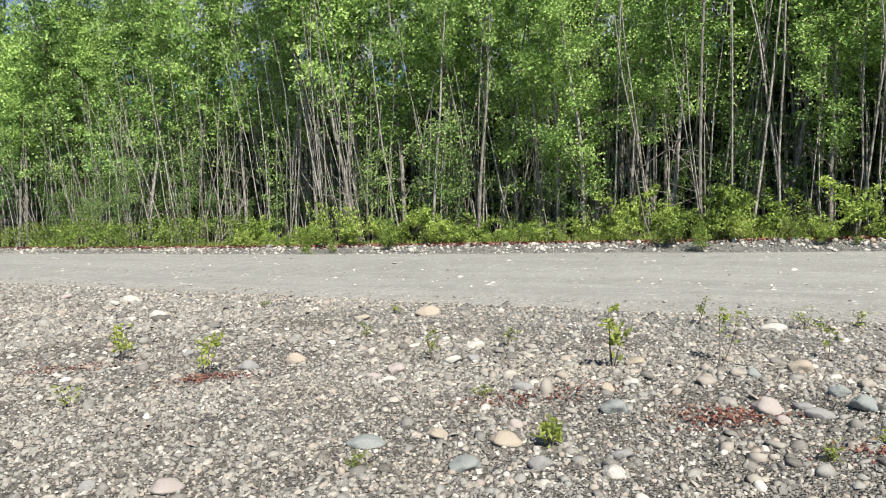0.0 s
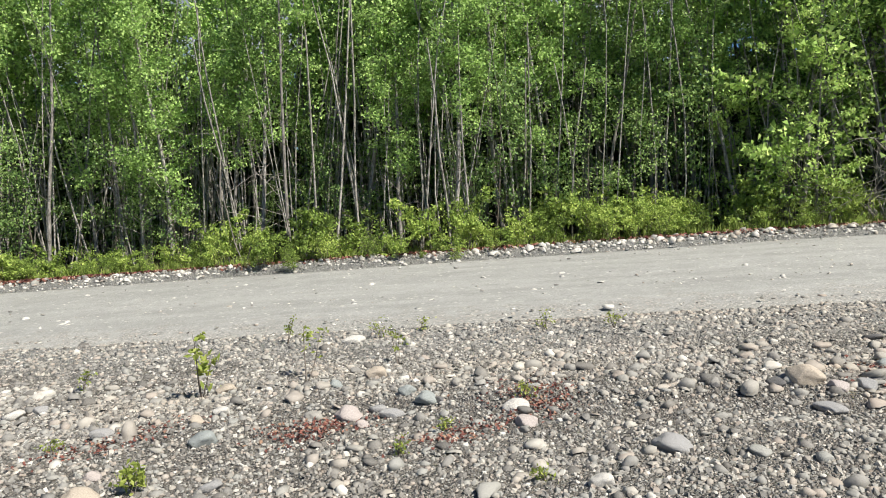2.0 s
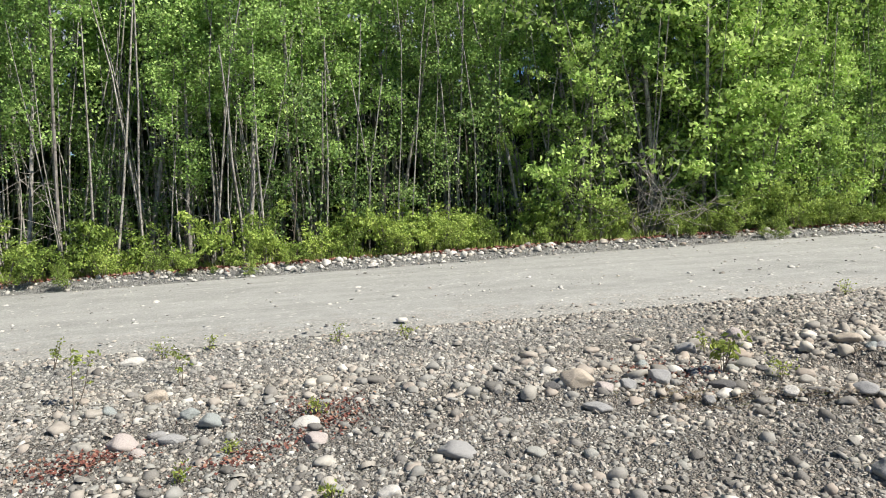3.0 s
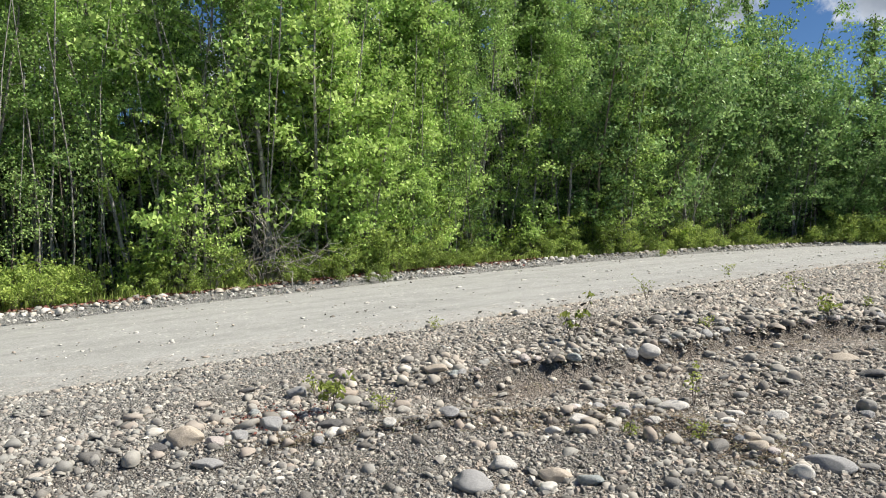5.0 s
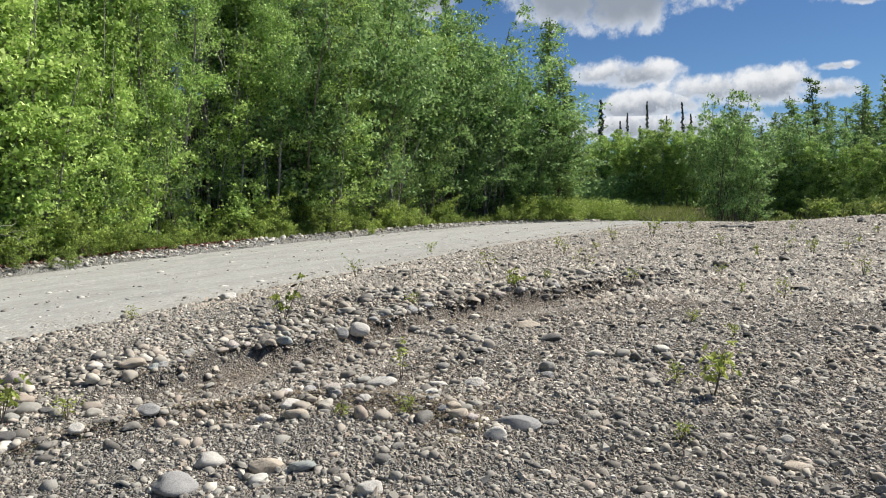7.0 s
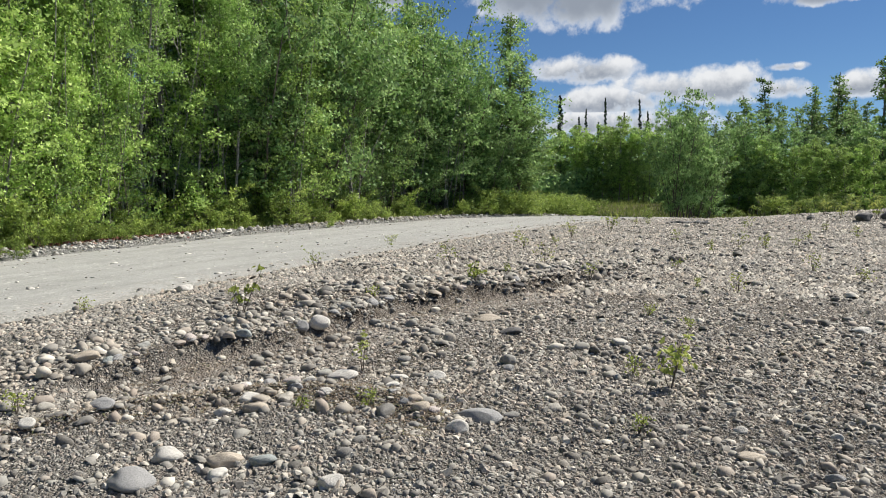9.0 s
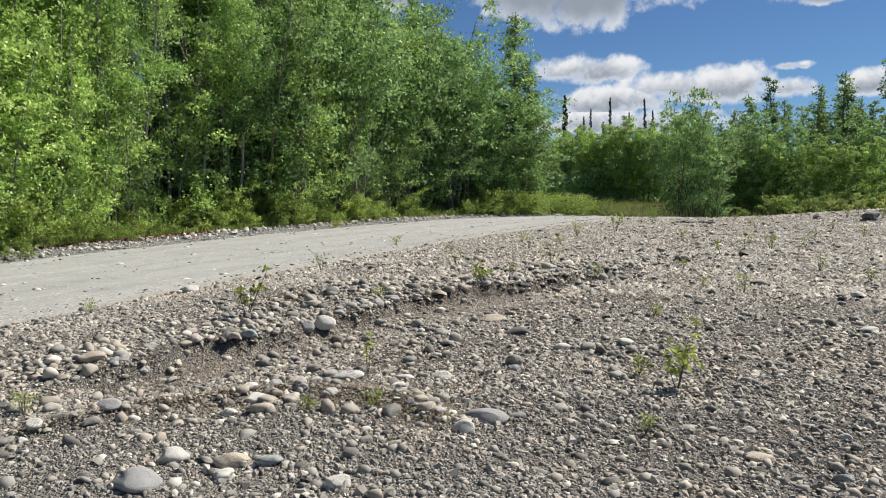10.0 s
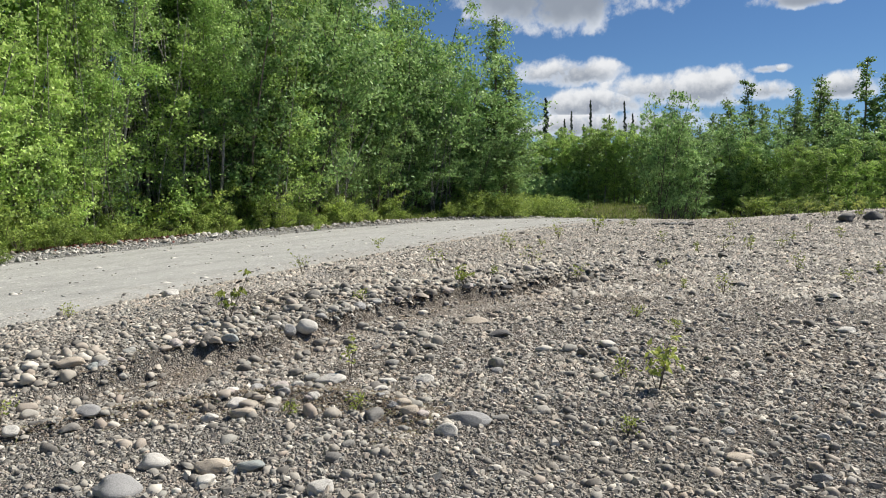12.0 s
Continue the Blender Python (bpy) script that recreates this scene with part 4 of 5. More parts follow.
def tree_kinds():
    """The models of the wood; each stands where it is first used, the rest are copies."""
    kinds = {}
    aspen = "slender young aspen with grey bark and spring leaves"
    for i in range(5):
        kinds["front", i] = plant("aspen_tree", *grow(100 + i, 8.8, 0.058, 0.20 + 0.05 * i, 2.6, 36, 8400, 0.068, 0.05 + 0.03 * i, shape="spire", dead=9, spread=0.17, twigs=3), M_BARK, M_LEAF,
                                  aspen, "tree", "trees of the roadside wood")
    for i in range(4):
        kinds["aspen", i] = plant("aspen_tree", *grow(120 + i, 8.8, 0.058, 0.38, 2.5, 30, 4800, 0.09, 0.05 + 0.03 * i, shape="spire", dead=6, spread=0.15, twigs=3), M_BARK, M_LEAF,
                                  aspen, "tree", "trees of the roadside wood")
    for i in range(3):
        kinds["pole", i] = plant("aspen_tree", *grow(140 + i, 9.4, 0.05, 0.55, 1.9, 16, 3200, 0.075, 0.07, dead=10, spread=0.17), M_BARK, M_LEAF,
                                 "thin bare-stemmed aspen pole with a small high crown", "tree", "trees of the roadside wood")
    for i in range(5):
        kinds["edge", i] = plant("birch_tree", *grow(170 + i, 6.8, 0.045, 0.05, 2.7 + 0.15 * i, 44, 5200, 0.092, 0.04 + 0.03 * i, rise=0.75, shape=("spire", "tall")[i % 2], dead=4, spread=0.13, twigs=3), M_BARK, M_BIRCH,
                                 "leafy young birch with light green leaves to the ground", "tree", "trees of the roadside wood")
    # saplings take the darker poplar leaf, which paints in the canopy's shade
    for i in range(3):
        kinds["sapling", i] = plant("aspen_sapling", *grow(190 + i, 3.4, 0.02, 0.16, 1.5, 16, 1500, 0.06, 0.12, shape="tall", dead=5, spread=0.17), M_TWIG, M_POPLAR,
                                    "sparse thin aspen sapling in the shade of the wood", "tree", "saplings under the trees")
    for i in range(3):
        kinds["willow", i] = plant("willow_tree", *grow(200 + i, 6.6, 0.05, 0.18, 3.8, 66, 9000, 0.105, 0.06, stems=6, shape="tall", spread=0.15), M_TWIG, M_WILLOW,
                                   "many-stemmed willow with a broad grey-green crown", "tree", "willows at the bend")
    for i in range(3):
        kinds["poplar", i] = plant("poplar_tree", *grow(230 + i, 10.5, 0.11, 0.14, 2.7, 60, 7500, 0.12, 0.02, rise=1.0, shape="cone", spread=0.17), M_TWIG, M_POPLAR,
                                   "tall dark balsam poplar with a conical crown", "tree", "tall poplars")
    for i in range(3):
        kinds["far_birch", i] = plant("birch_tree", *grow(280 + i, 6.8, 0.05, 0.05, 2.8, 34, 3800, 0.15, 0.05, shape="tall", spread=0.17, twigs=1), M_BARK, M_BIRCH,
                                      "light green birch in the distant wood", "tree", "trees of the distant wood")
        kinds["far_poplar", i] = plant("poplar_tree", *grow(290 + i, 10.5, 0.11, 0.06, 2.9, 50, 4600, 0.15, 0.02, rise=0.9, shape="cone", spread=0.17, twigs=1), M_TWIG, M_POPLAR,
                                       "pointed dark green poplar behind the gravel bank", "tree", "trees of the distant wood")
        kinds["bush_willow", i] = plant("willow_tree", *grow(310 + i, 6.6, 0.05, 0.04, 2.9, 54, 5600, 0.13, 0.04, stems=5, shape="tall", spread=0.16), M_TWIG, M_WILLOW,
                                        "dense pale green willow clump at the road bend", "tree", "willows at the bend")
    for i in range(3):
        kinds["spruce", i] = spruce(260 + i, 12.0 + i)
    return kinds


def spruce(seed, high):
    """A narrow black spruce: tiers of drooping boughs with needles."""
    rng = np.random.default_rng(seed)
    line = bent((0, 0, -0.2), (0, 0, 1), high, 8, rng, 0.008)
    wood, centres = [tube(line, 0.11 * np.linspace(1, 0.08, 9), 6)], []
    for i in range(120):
        u = 0.12 + 0.86 * (i + rng.random()) / 120
        length = (1.02 - u) ** 0.9 * high * 0.085 * rng.uniform(0.6, 1.3) + 0.12
        a = rng.uniform(0, 6.28)
        bough = bent(along(line, [u])[0], (math.cos(a), math.sin(a), -0.25), length, 3, rng, 0.08, 0.06)
        wood.append(tube(bough, 0.02 * np.linspace(1, 0.3, 4), 3))
        centres.append(along(bough, rng.random(24)) + rng.normal(size=(24, 3)) * (0.05, 0.05, 0.06))
    return plant("spruce_tree", join(wood), leaves(np.concatenate(centres), 0.17, rng, 1.5, 0.2, 3), M_TWIG, M_NEEDLE,
                 "narrow dark spruce standing above the far wood", "tree", "spruces on the skyline")


KINDS = tree_kinds()
PLACED = set()
rng = np.random.default_rng(11)


def stand(kind, s, v, scale, turn=None, tall=1.0):
    """Set a tree of a kind at a place of the plan."""
    variants = [k for k in KINDS if k[0] == kind]
    key = variants[int(rng.integers(len(variants)))]
    key = next((k for k in variants if k not in PLACED), key)
    x, y = to_xy(s, v)
    m = pose(float(x), float(y), float(ground_z(x, y)) - 0.02, 0, 0, rng.uniform(0, 360) if turn is None else turn)
    model = KINDS[key]
    if key not in PLACED:
        PLACED.add(key)
        model.matrix_basis = m
        tree = model
    else:
        tree = copy_thing(model, m)
    tree.scale = (scale, scale, scale * tall)
    return tree


def wood_edge(s):
    """How far the wood's front stands from the road's middle."""
    return 4.6 + 0.45 * np.sin(0.5 * s) + 0.3 * np.sin(1.7 * s + 1)


def along_wood(first, last, gap, back, kinds, scale, tall=(0.9, 1.15)):
    s = first
    while s < last:
        kind = kinds[int(rng.integers(len(kinds)))]
        stand(kind, s, float(road_mid(s) + wood_edge(s) + rng.uniform(*back)), rng.uniform(*scale), None, rng.uniform(*tall))
        s += gap * rng.uniform(0.5, 1.5)


along_wood(-60, -14, 1.25, (0.7, 3.0), ("aspen", "front", "pole", "aspen"), (1.2, 1.45))
along_wood(-60, -14, 1.2, (3.0, 8.5), ("aspen", "pole"), (1.25, 1.55))
along_wood(-70, -30, 2.2, (1.2, 6), ("poplar", "willow"), (1.1, 1.4))
along_wood(-14, 9, 0.95, (0.5, 2.2), ("front", "front", "pole", "front"), (0.9, 1.1))
along_wood(-14, 9, 0.75, (2.2, 5.5), ("aspen", "pole", "aspen"), (0.95, 1.2))
along_wood(-14, 12, 1.0, (5.5, 9.5), ("aspen", "pole"), (1.05, 1.3))
along_wood(-36, 12, 0.6, (0.3, 4.0), ("sapling",), (0.5, 1.2))
along_wood(9, 32, 0.8, (0.2, 2.5), ("sapling",), (0.6, 1.2))
along_wood(5, 15, 1.25, (0.6, 2.0), ("edge",), (0.6, 0.85), (1.0, 1.5))
along_wood(6, 14, 1.2, (1.0, 3.0), ("edge", "aspen"), (1.1, 1.35))
along_wood(9, 27, 0.95, (0.4, 1.8), ("edge", "front", "edge"), (0.75, 1.15))
along_wood(9, 30, 0.95, (1.8, 5.0), ("aspen", "pole", "aspen"), (1.05, 1.35))
along_wood(12, 38, 1.3, (5.0, 9), ("aspen", "aspen", "poplar"), (1.15, 1.45))
along_wood(20, 31, 0.95, (0.8, 3.2), ("willow", "willow", "edge"), (1.1, 1.4))
along_wood(27, 31, 1.1, (1.5, 5.0), ("willow", "edge", "edge"), (1.1, 1.35))
along_wood(31, 35.5, 0.9, (1.0, 4.0), ("willow", "edge"), (0.75, 1.0), (0.85, 1.0))


def by_compass(kind, az, far, high, scale=None):
    """A tree at a compass direction and distance from the start, of that height."""
    a = radians(az)
    s, v = to_sv(far * math.sin(a), far * math.cos(a))
    base = {"aspen": 8.6, "pole": 9.4, "edge": 6.8, "willow": 6.6, "poplar": 10.5, "spruce": 13.0, "far_birch": 6.8, "far_poplar": 10.5, "bush_willow": 6.6}[kind]
    k = high / base if scale is None else scale
    return stand(kind, s, v, k, None, high / base / k)


by_compass("poplar", 104.5, 39.0, 10.6, 1.05)
by_compass("poplar", 104.9, 39.8, 8.6, 1.0)
for az, far, high in ((101.6, 41, 8.2), (100.4, 41, 9.0), (99.4, 40, 9.6), (103.0, 42.5, 6.6)):
    by_compass("willow", az, far, high, 1.15)
for az, far, high in ((96.0, 37, 10.6), (97.4, 37.5, 10.0), (98.8, 38, 9.6), (100.1, 38, 9.0), (101.3, 38.5, 8.2), (102.3, 39, 7.4), (103.2, 39.5, 6.2)):
    by_compass("willow", az, far, high, 1.3)
by_compass("pole", 32.6, 19.4, 9.0, 0.9)
for az, far, high in ((96.9, 42, 13.4), (94.0, 40, 12.4)):
    by_compass("poplar", az, far, high, 0.82)
for az, far, high in ((91.8, 37, 12.6), (89.4, 36, 12.9), (86.6, 35, 11.8), (84.0, 33, 12.1), (80.2, 31, 11.2), (76.2, 30, 11.3), (73.0, 29, 10.4)):
    by_compass("aspen", az, far, high, 1.0)
for i in range(60):
    by_compass(("far_birch", "far_poplar", "far_birch")[i % 3], 104.6 + 13.0 * ((i * 0.618) % 1), 88 + 26 * ((i * 0.377) % 1), 7.0 + 2.6 * ((i * 0.731) % 1))
for az, far, high in ((106.6, 128, 14.2), (108.2, 126, 17.2), (110.0, 130, 14.2), (111.5, 124, 16.4), (112.8, 126, 15.2), (114.0, 127, 15.2), (114.6, 126, 13.2),
                      (109.6, 118, 12.0), (111.0, 112, 11.5)):
    by_compass("spruce", az, far, high, 1.1 if high > 17 else 0.6)
for az, far, high in ((116.4, 47.5, 7.7), (117.3, 48.5, 7.3), (118.6, 50, 5.6), (117.9, 49, 6.8), (116.9, 50.5, 7.0)):
    by_compass("bush_willow", az, far, high, 0.9)
for i in range(46):
    u = (i * 0.618 + 0.06 * math.sin(7.3 * i)) % 1
    by_compass("far_poplar", 117.5 + 19 * u, 72 + 14 * ((i * 0.377) % 1), 7.2 + 2.8 * ((i * 0.731) % 1) + 0.8 * u, 0.85 + 0.6 * ((i * 0.293) % 1))
for az, far, high in ((121.4, 76, 10.6), (123.3, 75, 12.2), (125.2, 74, 11.0), (126.8, 75, 12.0), (128.1, 73, 10.6), (129.5, 70, 12.6), (131.2, 71, 11.4), (133.0, 70, 12.2)):
    by_compass("far_poplar", az, far, high, 1.4)
for i in range(26):
    by_compass("bush_willow", 119 + 17 * ((i * 0.618 + 0.3) % 1), 63 + 9 * ((i * 0.377) % 1), 5.6 + 2.8 * ((i * 0.731) % 1), 1.0 + 0.3 * ((i * 0.293) % 1))
for i in range(20):
    by_compass("far_birch", 118 + 15 * ((i * 0.618) % 1), 58 + 6 * ((i * 0.377) % 1), 4.0 + 1.6 * ((i * 0.731) % 1), 0.75)


def wood_mass(name, seed, s_range, back, high, count, size, mat, label):
    """The depth of a wood that no one could count: leaf clumps filling the space behind the front trees."""
    rng = np.random.default_rng(seed)
    s = rng.uniform(*s_range, count)
    v = road_mid(s) + wood_edge(s) + rng.uniform(*back, count)
    x, y = to_xy(s, v)
    z = ground_z(x, y) + high * rng.random(count) ** 0.9 * (0.85 + 0.15 * np.sin(1.1 * s) * np.sin(0.7 * v))
    co, faces = leaves(np.stack([x, y, z], -1), size, rng, 1.0, 0.7, 3)
    return tagged(new(name, build_mesh(name, co, faces, [mat], False)), label, "wood", kind="stuff")


def far_mass(name, seed, az, far, high, count, size, mat, label):
    """Low growth filling a distant wood from the ground up."""
    rng = np.random.default_rng(seed)
    a, r = np.radians(rng.uniform(*az, count)), rng.uniform(*far, count)
    x, y = r * np.sin(a), r * np.cos(a)
    z = ground_z(x, y) + high * rng.random(count) * (0.75 + 0.25 * np.sin(40 * a) * np.sin(0.5 * r))
    co, faces = leaves(np.stack([x, y, z], -1), size, rng, 1.0, 0.7, 3)
    return tagged(new(name, build_mesh(name, co, faces, [mat], False)), label, "wood", kind="stuff")


far_mass("far_thicket", 31, (103.5, 118), (92, 125), 4.5, 24000, 0.42, M_WILLOW, "dense green thicket of the distant wood")
far_mass("bank_thicket", 32, (117.5, 150), (64, 92), 4.5, 30000, 0.42, M_POPLAR, "dense green thicket behind the gravel bank")
# bend thicket and deep wood carry their shade in the leaf colour
far_mass("bend_thicket", 33, (96, 106), (50, 70), 5.5, 14000, 0.45, M_SHADE, "thicket behind the trees at the bend, coloured dark as if shaded")
wood_mass("deep_wood", 4, (-130, -55), (7, 24), 9.4, 20000, 0.6, M_SHADE, "dense depth of the roadside wood, green darkened to look shaded")
wood_mass("deep_wood", 5, (-55, 2), (6, 24), 7.8, 64000, 0.42, M_SHADE, "dense depth of the roadside wood, green darkened to look shaded")
wood_mass("deep_wood", 3, (2, 38), (6, 26), 5.6, 52000, 0.45, M_SHADE, "dense depth of the roadside wood, green darkened to look shaded")


def canopy(name, seed, s_range, back, heights, sprays, each, size, mat, label):
    """The closed leaf roof of the wood: leafy sprays crowded above the stems."""
    rng = np.random.default_rng(seed)
    s = rng.uniform(*s_range, sprays)
    v = road_mid(s) + wood_edge(s) + rng.uniform(*back, sprays)
    x, y = to_xy(s, v)
    low = heights[0] * (1 + 0.15 * np.sin(1.3 * s) + 0.12 * np.sin(2.9 * s + v))
    z = ground_z(x, y) + low + (heights[1] - low) * rng.random(sprays)
    heart = np.repeat(np.stack([x, y, z], -1), each, axis=0)
    co, faces = leaves(heart + rng.normal(size=heart.shape) * (0.16, 0.16, 0.09), size, rng, 1.0, 0.7, 3)
    return tagged(new(name, build_mesh(name, co, faces, [mat], False)), label, "foliage", kind="stuff")


canopy("leaf_canopy", 71, (-45, 5), (0.7, 7.0), (3.4, 9.4), 3600, 34, 0.07, M_LEAF, "closed roof of fresh aspen leaves over thin stems")

# undergrowth along the edge of the wood
def shrub_kinds():
    return [plant("shrub", *grow(300 + i, 1.25, 0.011, 0.06, 1.0 + 0.1 * i, 14, 1250, 0.054 + 0.006 * i, 0.12, stems=5, shape="tall", spread=0.095, twigs=1), M_TWIG, M_SHRUB,
                  "bright green leafy shrub at the edge of the wood", "shrub", "shrubs along the wood", "stem", "foliage") for i in range(6)]


SHRUBS = shrub_kinds()
for seed, stretch in ((72, (-62, -20)), (73, (33, 42))):
    canopy("low_undergrowth", seed, stretch, (-0.9, 1.6), (0.15, 1.15), 900, 34, 0.075, M_SHRUB, "low leafy undergrowth along the distant wood's edge")
rng = np.random.default_rng(17)
made = 0
for s in np.arange(-21, 34, 0.56):
    for row in range(3):
        if rng.random() < 0.13:
            continue
        out = wood_edge(s) - 0.6 + 0.55 * row + rng.uniform(-0.3, 0.3)
        x, y = to_xy(s + rng.uniform(-0.3, 0.3), float(road_mid(s)) + out)
        k = rng.uniform(0.4, 1.2) * (0.5, 0.8, 1.05)[row] * (0.85 + 0.15 * math.sin(0.8 * s))
        m = pose(float(x), float(y), float(ground_z(x, y)) - 0.02, 0, 0, rng.uniform(0, 360))
        if made < 6:
            bush = SHRUBS[made]
            bush.matrix_basis = m
        else:
            bush = copy_thing(SHRUBS[int(rng.integers(6))], m)
        bush.scale = (k, k, k * rng.uniform(0.8, 1.2))
        made += 1


for k in range(17):
    az, far = radians(114.5 + 19 * ((k * 0.618) % 1)), 30 + 14 * ((k * 0.377) % 1)
    x, y = far * math.sin(az), far * math.cos(az)
    s, v = to_sv(x, y)
    if abs(v - float(road_mid(s))) < 4.3:
        continue
    bush = copy_thing(SHRUBS[k % 5], pose(x, y, float(ground_z(x, y)) - 0.02, 0, 0, 77 * k))
    size = 0.35 + 0.55 * ((k * 0.731) % 1) * (far - 24) / 14
    bush.scale = (size * 1.2, size * 1.2, size)
    tagged(bush, "green leafy shrub behind the gravel bank", "shrub", "shrubs on the bank")


def grass(name, seed, places, high, mat, label):
    """Blades in their thousands as one mesh."""
    rng = np.random.default_rng(seed)
    x, y = places
    base = np.stack([x, y, ground_z(x, y) - 0.01], -1)
    a = rng.uniform(0, 6.28, len(x))
    tall = high * rng.uniform(0.4, 1.2, len(x))
    bend = np.stack([np.cos(a), np.sin(a), 0 * a], -1) * tall[:, None] * 0.4
    side = np.stack([-np.sin(a), np.cos(a), 0 * a], -1) * 0.012 * (1 + 2 * high)
    up = np.stack([0 * a, 0 * a, tall], -1)
    co = np.stack([base - side, base + side, base + up * 0.6 + bend * 0.4 + side * 0.6, base + up + bend], 1).reshape(-1, 3)
    return tagged(new(name, build_mesh(name, co, np.arange(len(x) * 4).reshape(-1, 4), [mat], False)), label, "grass", kind="stuff")


rng = np.random.default_rng(23)
s = rng.uniform(-36, 44, 16000)
grass("verge_grass", 1, to_xy(s, road_mid(s) + 4.25 + np.abs(rng.normal(size=len(s))) * 0.35), 0.24, M_GRASS, "green and straw-coloured grass along the wood's edge")
s, v = rng.uniform(36, 95, 22000), rng.uniform(-2, 45, 22000)
ok = (v > road_mid(s) + 4.2) & (v > 2)
grass("meadow", 2, to_xy(s[ok], v[ok]), 0.5, M_GRASS, "rank green grass of the clearing beyond the bend")


def trunks(name, seed, s_range, back, count, label):
    """The bare stems in the depth of the wood, past counting."""
    rng = np.random.default_rng(seed)
    s = rng.uniform(*s_range, count)
    x, y = to_xy(s, road_mid(s) + wood_edge(s) + back[0] + (back[1] - back[0]) * rng.random(count) ** 1.3)
    pieces = []
    for px, py, pz in zip(x, y, ground_z(x, y)):
        lean = rng.normal(size=2) * 0.11
        pieces.append(tube(bent((px, py, pz - 0.1), (lean[0], lean[1], 1), rng.uniform(4, 8), 4, rng, 0.05), rng.uniform(0.012, 0.034) * np.linspace(1, 0.45, 5), 4))
    return tagged(new(name, build_mesh(name, *join(pieces), [M_BARK])), label, "tree trunks", kind="stuff")


trunks("crowded_stems", 8, (-50, 34), (0.6, 11), 1900, "crowded thin grey stems inside the wood")


def bare_shrub(name, x, y, high, count, seed, label, wild=0.3):
    """Dead wood: forked bare branches from one root."""
    rng = np.random.default_rng(seed)
    base = new(name)
    tagged(base, label, "dead shrub", "dead wood at the wood's edge")
    base.matrix_basis = pose(x, y, float(ground_z(x, y)))
    for _ in range(count):
        a = rng.uniform(0, 6.28)
        line = bent((0, 0, -0.05), (wild * 2 * math.cos(a), wild * 2 * math.sin(a), 1), high * rng.uniform(0.7, 1.1), 6, rng, wild)
        pieces = [tube(line, 0.016 * np.linspace(1, 0.25, 7), 5)]
        for _ in range(5):
            twig = bent(along(line, [rng.uniform(0.3, 0.9)])[0], rng.normal(size=3) + (0, 0, 0.4), high * 0.4, 4, rng, wild)
            pieces.append(tube(twig, 0.007 * np.linspace(1, 0.3, 5), 3))
        part("branch", build_mesh("branch", *join(pieces), [M_DEAD]), base)
    return base


bare_shrub("dead_shrub", 15.75, 8.65, 2.6, 22, 1, "tangled grey dead shrub at the edge of the wood", 0.45)
bare_shrub("dead_sapling", -2.9, 22.6, 3.6, 2, 2, "bleached dead sapling leaning among green trees", 0.16)
bare_shrub("dead_sapling", 4.6, 16.4, 3.8, 2, 3, "bleached dead sapling leaning among green trees", 0.14)
bare_shrub("dead_sapling", -8.4, 26.6, 3.0, 2, 4, "bleached dead sapling leaning among green trees", 0.2)
bare_shrub("dead_sapling", 14.6, 11.4, 1.3, 3, 5, "pale broken dead sapling in the undergrowth", 0.4)


# shoots on the open gravel
def shoot(x, y, high, form):
    seed = int(abs(x * 1000 + y * 517))
    rng = np.random.default_rng(seed)
    high = max(high, 0.08)
    stems = {"tall": 3, "thin": 2, "bush": 5, "low": 4}[form]
    wide = high * {"tall": 0.35, "thin": 0.3, "bush": 0.8, "low": 1.1}[form]
    count = int({"tall": 95, "thin": 60, "bush": 95, "low": 70}[form])
    leaf = min(0.055, {"tall": 0.038, "thin": 0.028, "bush": 0.046, "low": 0.028}[form] * (0.6 + high))
    wood, crown = grow(seed, high, 0.0045 + 0.004 * high, 0.3 if form != "low" else 0.1, wide, 3 * stems, count, leaf, 0.12, stems=stems, shape="tall", spread=0.025, long=1.5, corners=4)
    words = {"tall": "tall willow shoot with fresh leaves in the gravel", "thin": "thin sparse willow shoot rooted in the gravel",
             "bush": "small yellow-green seedling bush on the gravel", "low": "low tuft of green weeds between the stones"}
    thing = plant("seedling", wood, crown, M_TWIG, M_SHOOT, words[form], "seedling", "seedlings on the gravel", "stem", "foliage")
    thing.matrix_basis = pose(x, y, float(ground_z(x, y)))
    return thing


shoot(1.36, 6.12, 0.62, "tall")
shoot(-3.56, 7.94, 0.37, "bush")
shoot(-2.28, 6.81, 0.47, "tall")
shoot(-3.15, 5.96, 0.19, "low")
shoot(0.59, 4.41, 0.17, "bush")
shoot(2.56, 7.54, 0.32, "thin")
shoot(2.13, 5.77, 0.49, "thin")
shoot(3.01, 5.83, 0.36, "thin")
shoot(0.54, 7.06, 0.27, "thin")
shoot(-0.17, 6.90, 0.32, "thin")
shoot(-0.92, 8.24, 0.16, "low")
shoot(0.24, 5.53, 0.11, "low")
shoot(-2.74, 11.08, 0.17, "low")
shoot(-0.70, 9.80, 0.12, "low")
shoot(-0.58, 4.21, 0.07, "low")
shoot(3.40, 7.00, 0.19, "low")
shoot(3.91, 7.00, 0.13, "low")
shoot(4.79, 5.99, 0.20, "low")
shoot(5.14, 5.34, 0.17, "low")
shoot(3.21, 4.20, 0.12, "low")
shoot(2.51, 4.16, 0.08, "low")
shoot(2.03, 3.90, 0.08, "low")
shoot(5.74, 2.38, 0.33, "bush")
shoot(6.26, 2.76, 0.21, "thin")
shoot(2.46, 3.04, 0.06, "low")
shoot(8.60, 0.72, 0.58, "tall")
shoot(9.47, 2.58, 0.18, "low")
shoot(12.37, -0.06, 0.32, "low")
shoot(5.91, 2.00, 0.18, "low")
shoot(6.65, -0.48, 0.36, "thin")
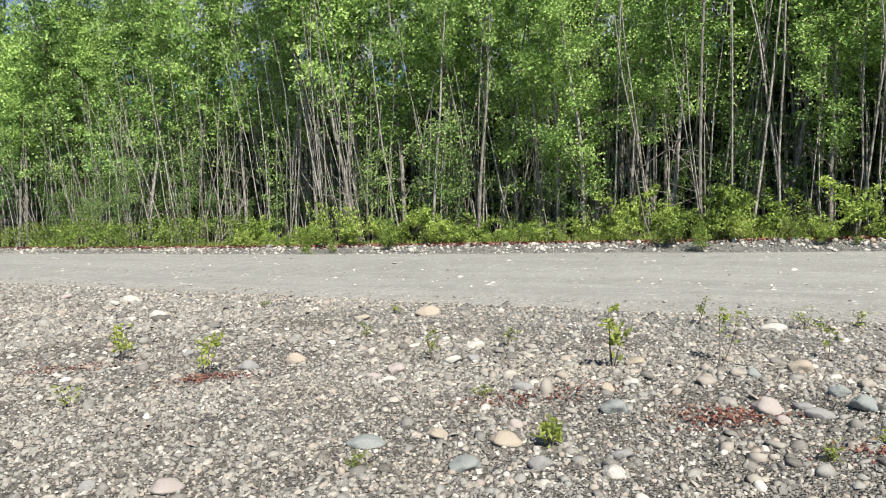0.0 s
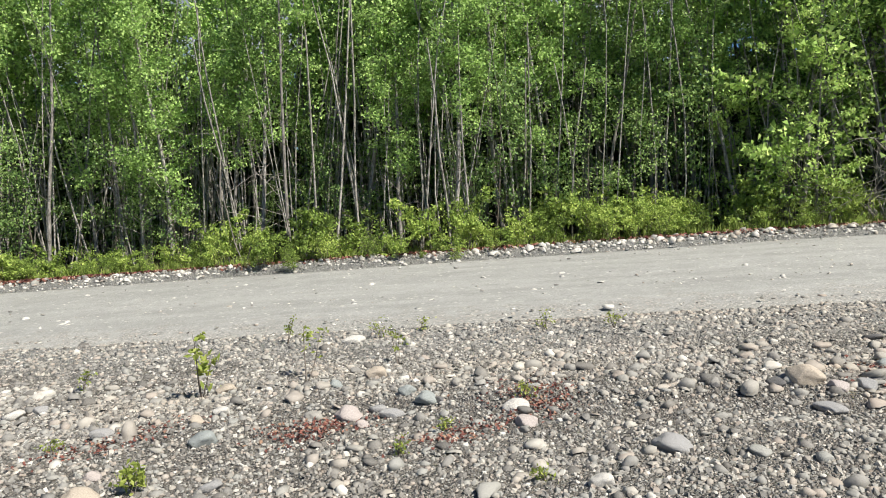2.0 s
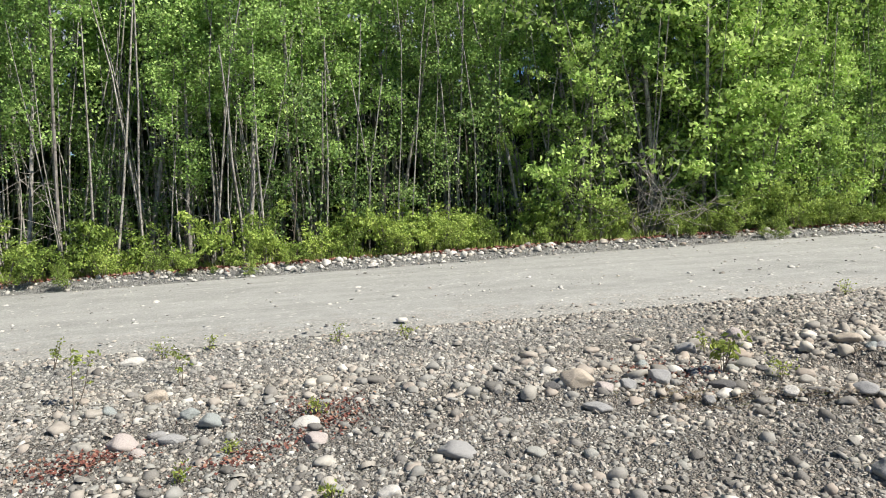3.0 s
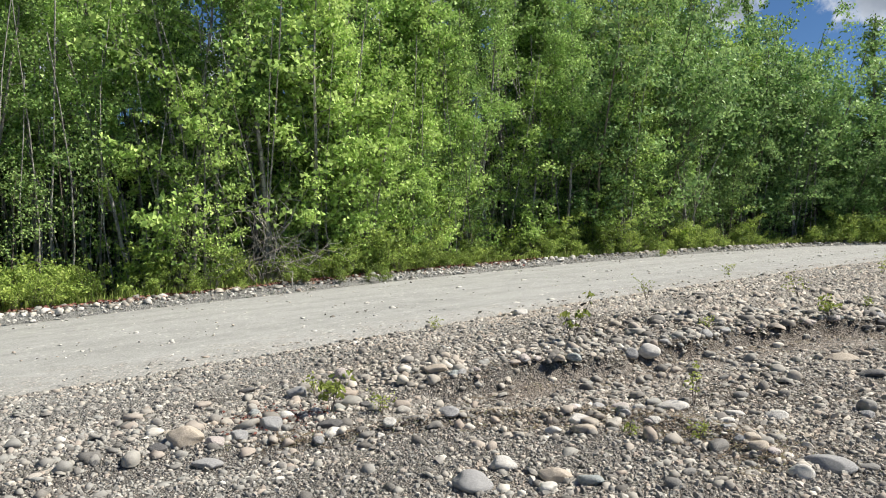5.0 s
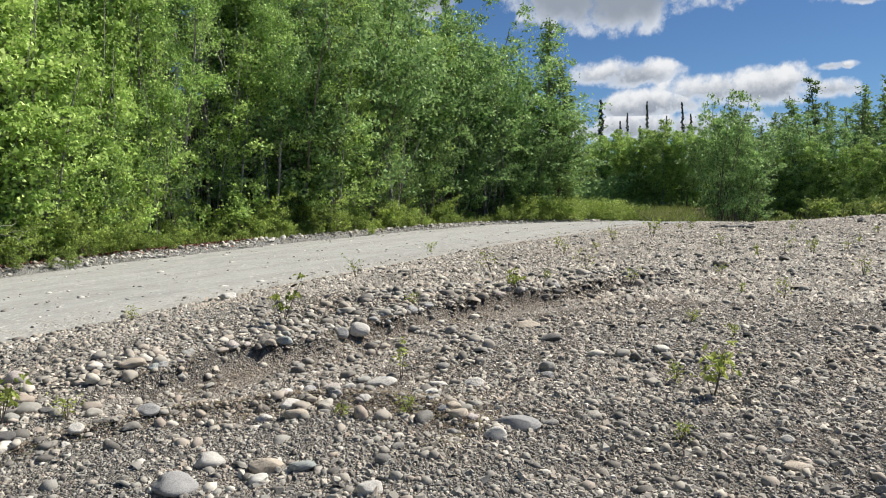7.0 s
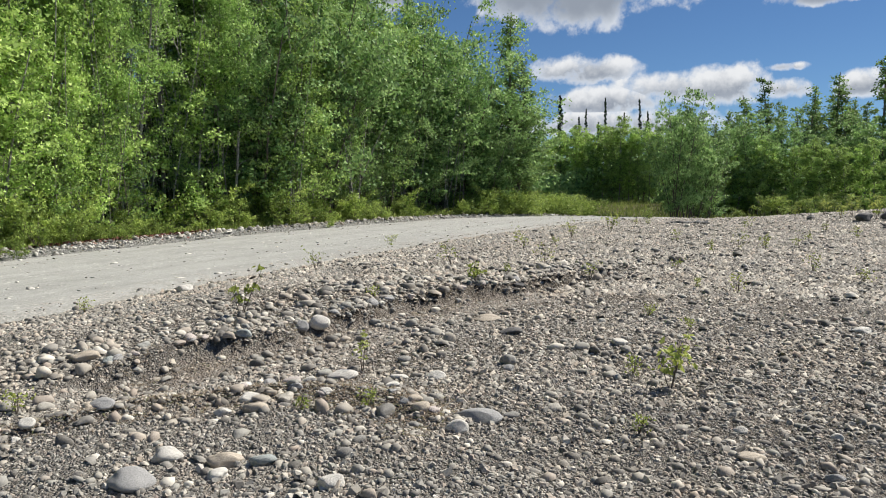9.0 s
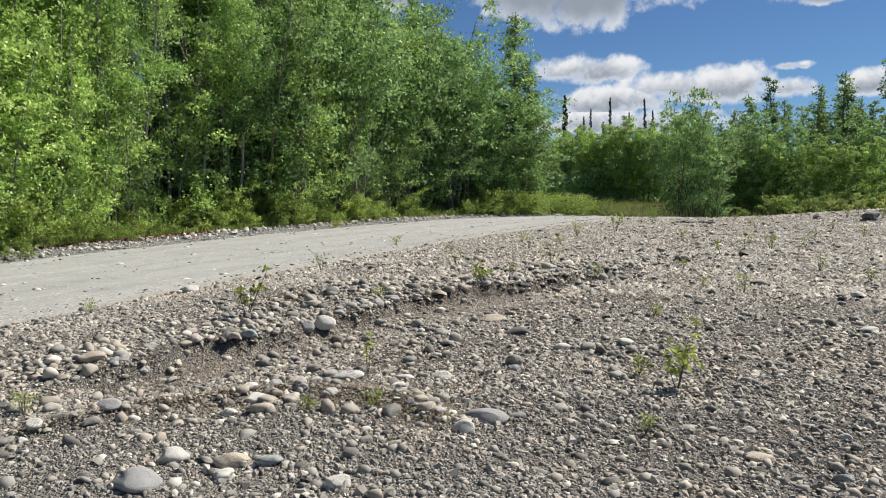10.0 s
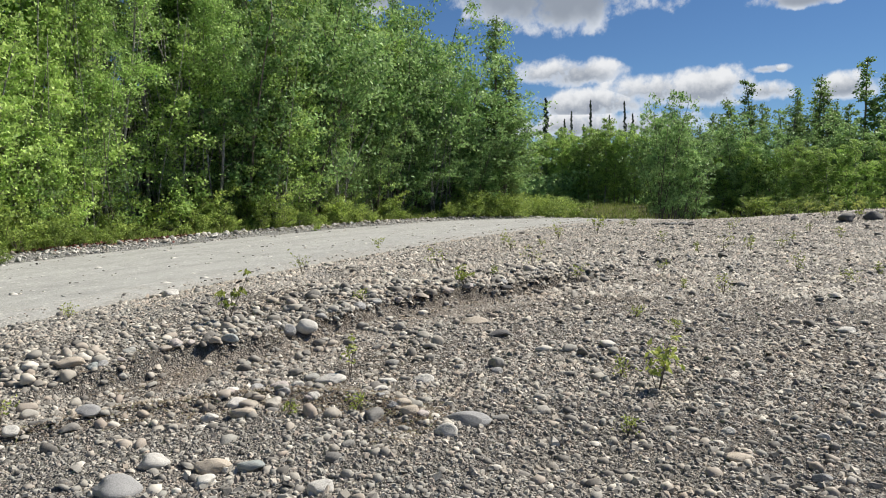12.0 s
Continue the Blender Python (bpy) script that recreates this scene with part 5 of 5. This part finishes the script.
shoot(9.35, -0.77, 0.13, "low")
shoot(10.20, -2.22, 0.28, "bush")
shoot(5.52, 0.00, 0.10, "low")
shoot(5.50, -0.46, 0.13, "low")
shoot(17.59, -1.80, 0.28, "low")
shoot(17.01, -4.60, 0.38, "low")
shoot(5.59, -2.78, 0.37, "bush")
shoot(6.02, -2.66, 0.18, "low")
shoot(4.72, -2.14, 0.13, "low")
shoot(9.30, -5.54, 0.27, "low")
shoot(13.83, -8.78, 0.29, "low")
shoot(19.93, -8.05, 0.63, "bush")
shoot(19.47, -6.75, 0.48, "low")
shoot(12.43, -2.28, 0.39, "low")
shoot(10.96, -4.13, 0.25, "low")
shoot(9.42, -7.50, 0.22, "low")
shoot(10.61, -7.58, 0.26, "low")
shoot(17.09, -1.67, 0.33, "low")


# fallen red-brown leaves caught between the stones
def litter(x, y, wide, deep, count, seed):
    rng = np.random.default_rng(seed)
    px, py = x + rng.normal(size=count) * wide / 2, y + rng.normal(size=count) * deep / 2
    co, faces = leaves(np.stack([px, py, ground_z(px, py) + rng.uniform(0.006, 0.03, count)], -1), 0.027, rng, 1.2, 2.0)
    ob = new("fallen_leaves", build_mesh("fallen_leaves", co, faces, [M_REDLEAF], False))
    return tagged(ob, "patch of dry red-brown fallen leaves among stones", "leaf litter", kind="stuff")


litter(1.80, 4.75, 0.45, 0.25, 420, 1)
litter(3.25, 4.15, 0.35, 0.3, 420, 2)
litter(5.55, 2.75, 0.35, 0.4, 420, 3)
litter(0.55, 5.45, 0.6, 0.25, 300, 4)
litter(-2.2, 6.65, 0.4, 0.2, 300, 5)
litter(-3.9, 7.7, 0.7, 0.3, 260, 6)
litter(2.55, 4.0, 0.5, 0.2, 200, 7)


def straw(name, s, v, seed, label):
    """Matted dry grass and stems caught in a hollow."""
    rng = np.random.default_rng(seed)
    x, y = to_xy(s, v)
    a, tilt, long = rng.uniform(0, 6.28, len(x)), rng.uniform(-0.1, 0.22, len(x)), rng.uniform(0.03, 0.12, len(x))
    base = np.stack([x, y, ground_z(x, y) + 0.008], -1)
    ahead = np.stack([np.cos(a), np.sin(a), tilt], -1) * long[:, None]
    side = np.stack([-np.sin(a), np.cos(a), 0 * a], -1) * 0.0035
    co = np.stack([base - side, base + side, base + ahead], 1).reshape(-1, 3)
    return tagged(new(name, build_mesh(name, co, np.arange(len(x) * 3).reshape(-1, 3), [M_STRAW], False)), label, "dry grass", kind="stuff")


rng = np.random.default_rng(61)
s = rng.uniform(4.3, 10.3, 2800)
straw("rill_straw", s, wash_line(s) + rng.normal(size=len(s)) * 0.17 - 0.06, 1, "brown dry stems matted along the rill edge")
v = rng.uniform(2.3, 5.2, 4600)
straw("ridge_straw", np.interp(v, RIDGE_V, RIDGE_S) + rng.normal(size=len(v)) * 0.24, v, 2, "brown dry stems matted among the stones")
rng = np.random.default_rng(44)
s = np.concatenate([rng.uniform(-42, -8, 9000), rng.uniform(-8, 16, 3000)])
x, y = to_xy(s, road_mid(s) + 4.12 + 0.2 * rng.normal(size=len(s)) + 0.12 * np.sin(1.3 * s))
co, faces = leaves(np.stack([x, y, ground_z(x, y) + rng.uniform(0.01, 0.06, len(s))], -1), 0.07, rng, 1.3, 2.0)
tagged(new("verge_litter", build_mesh("verge_litter", co, faces, [M_REDLEAF], False)), "dry brown leaves and twigs along the wood's edge", "leaf litter", kind="stuff")
# leafy seedlings round the dark boulders on the bank
for az, far, high in ((127.2, 25.4, 0.4), (127.9, 26.2, 0.6), (129.2, 24.6, 0.45), (129.4, 26.0, 0.7), (130.8, 25.4, 0.6), (131.2, 24.6, 0.4), (126.2, 28.0, 0.5), (124.4, 28.4, 0.4)):
    shoot(round(far * math.sin(radians(az)), 2), round(far * math.cos(radians(az)), 2), high, "bush")
# green tufts scattered over the rising bank
rng = np.random.default_rng(83)
for k in range(34):
    s, v = rng.uniform(8, 27), rng.uniform(-7, 6.4)
    if v < float(road_mid(s)) - 4.4:
        x, y = to_xy(s, v)
        shoot(round(float(x), 2), round(float(y), 2), rng.uniform(0.12, 0.34), ("low", "low", "thin")[k % 3])
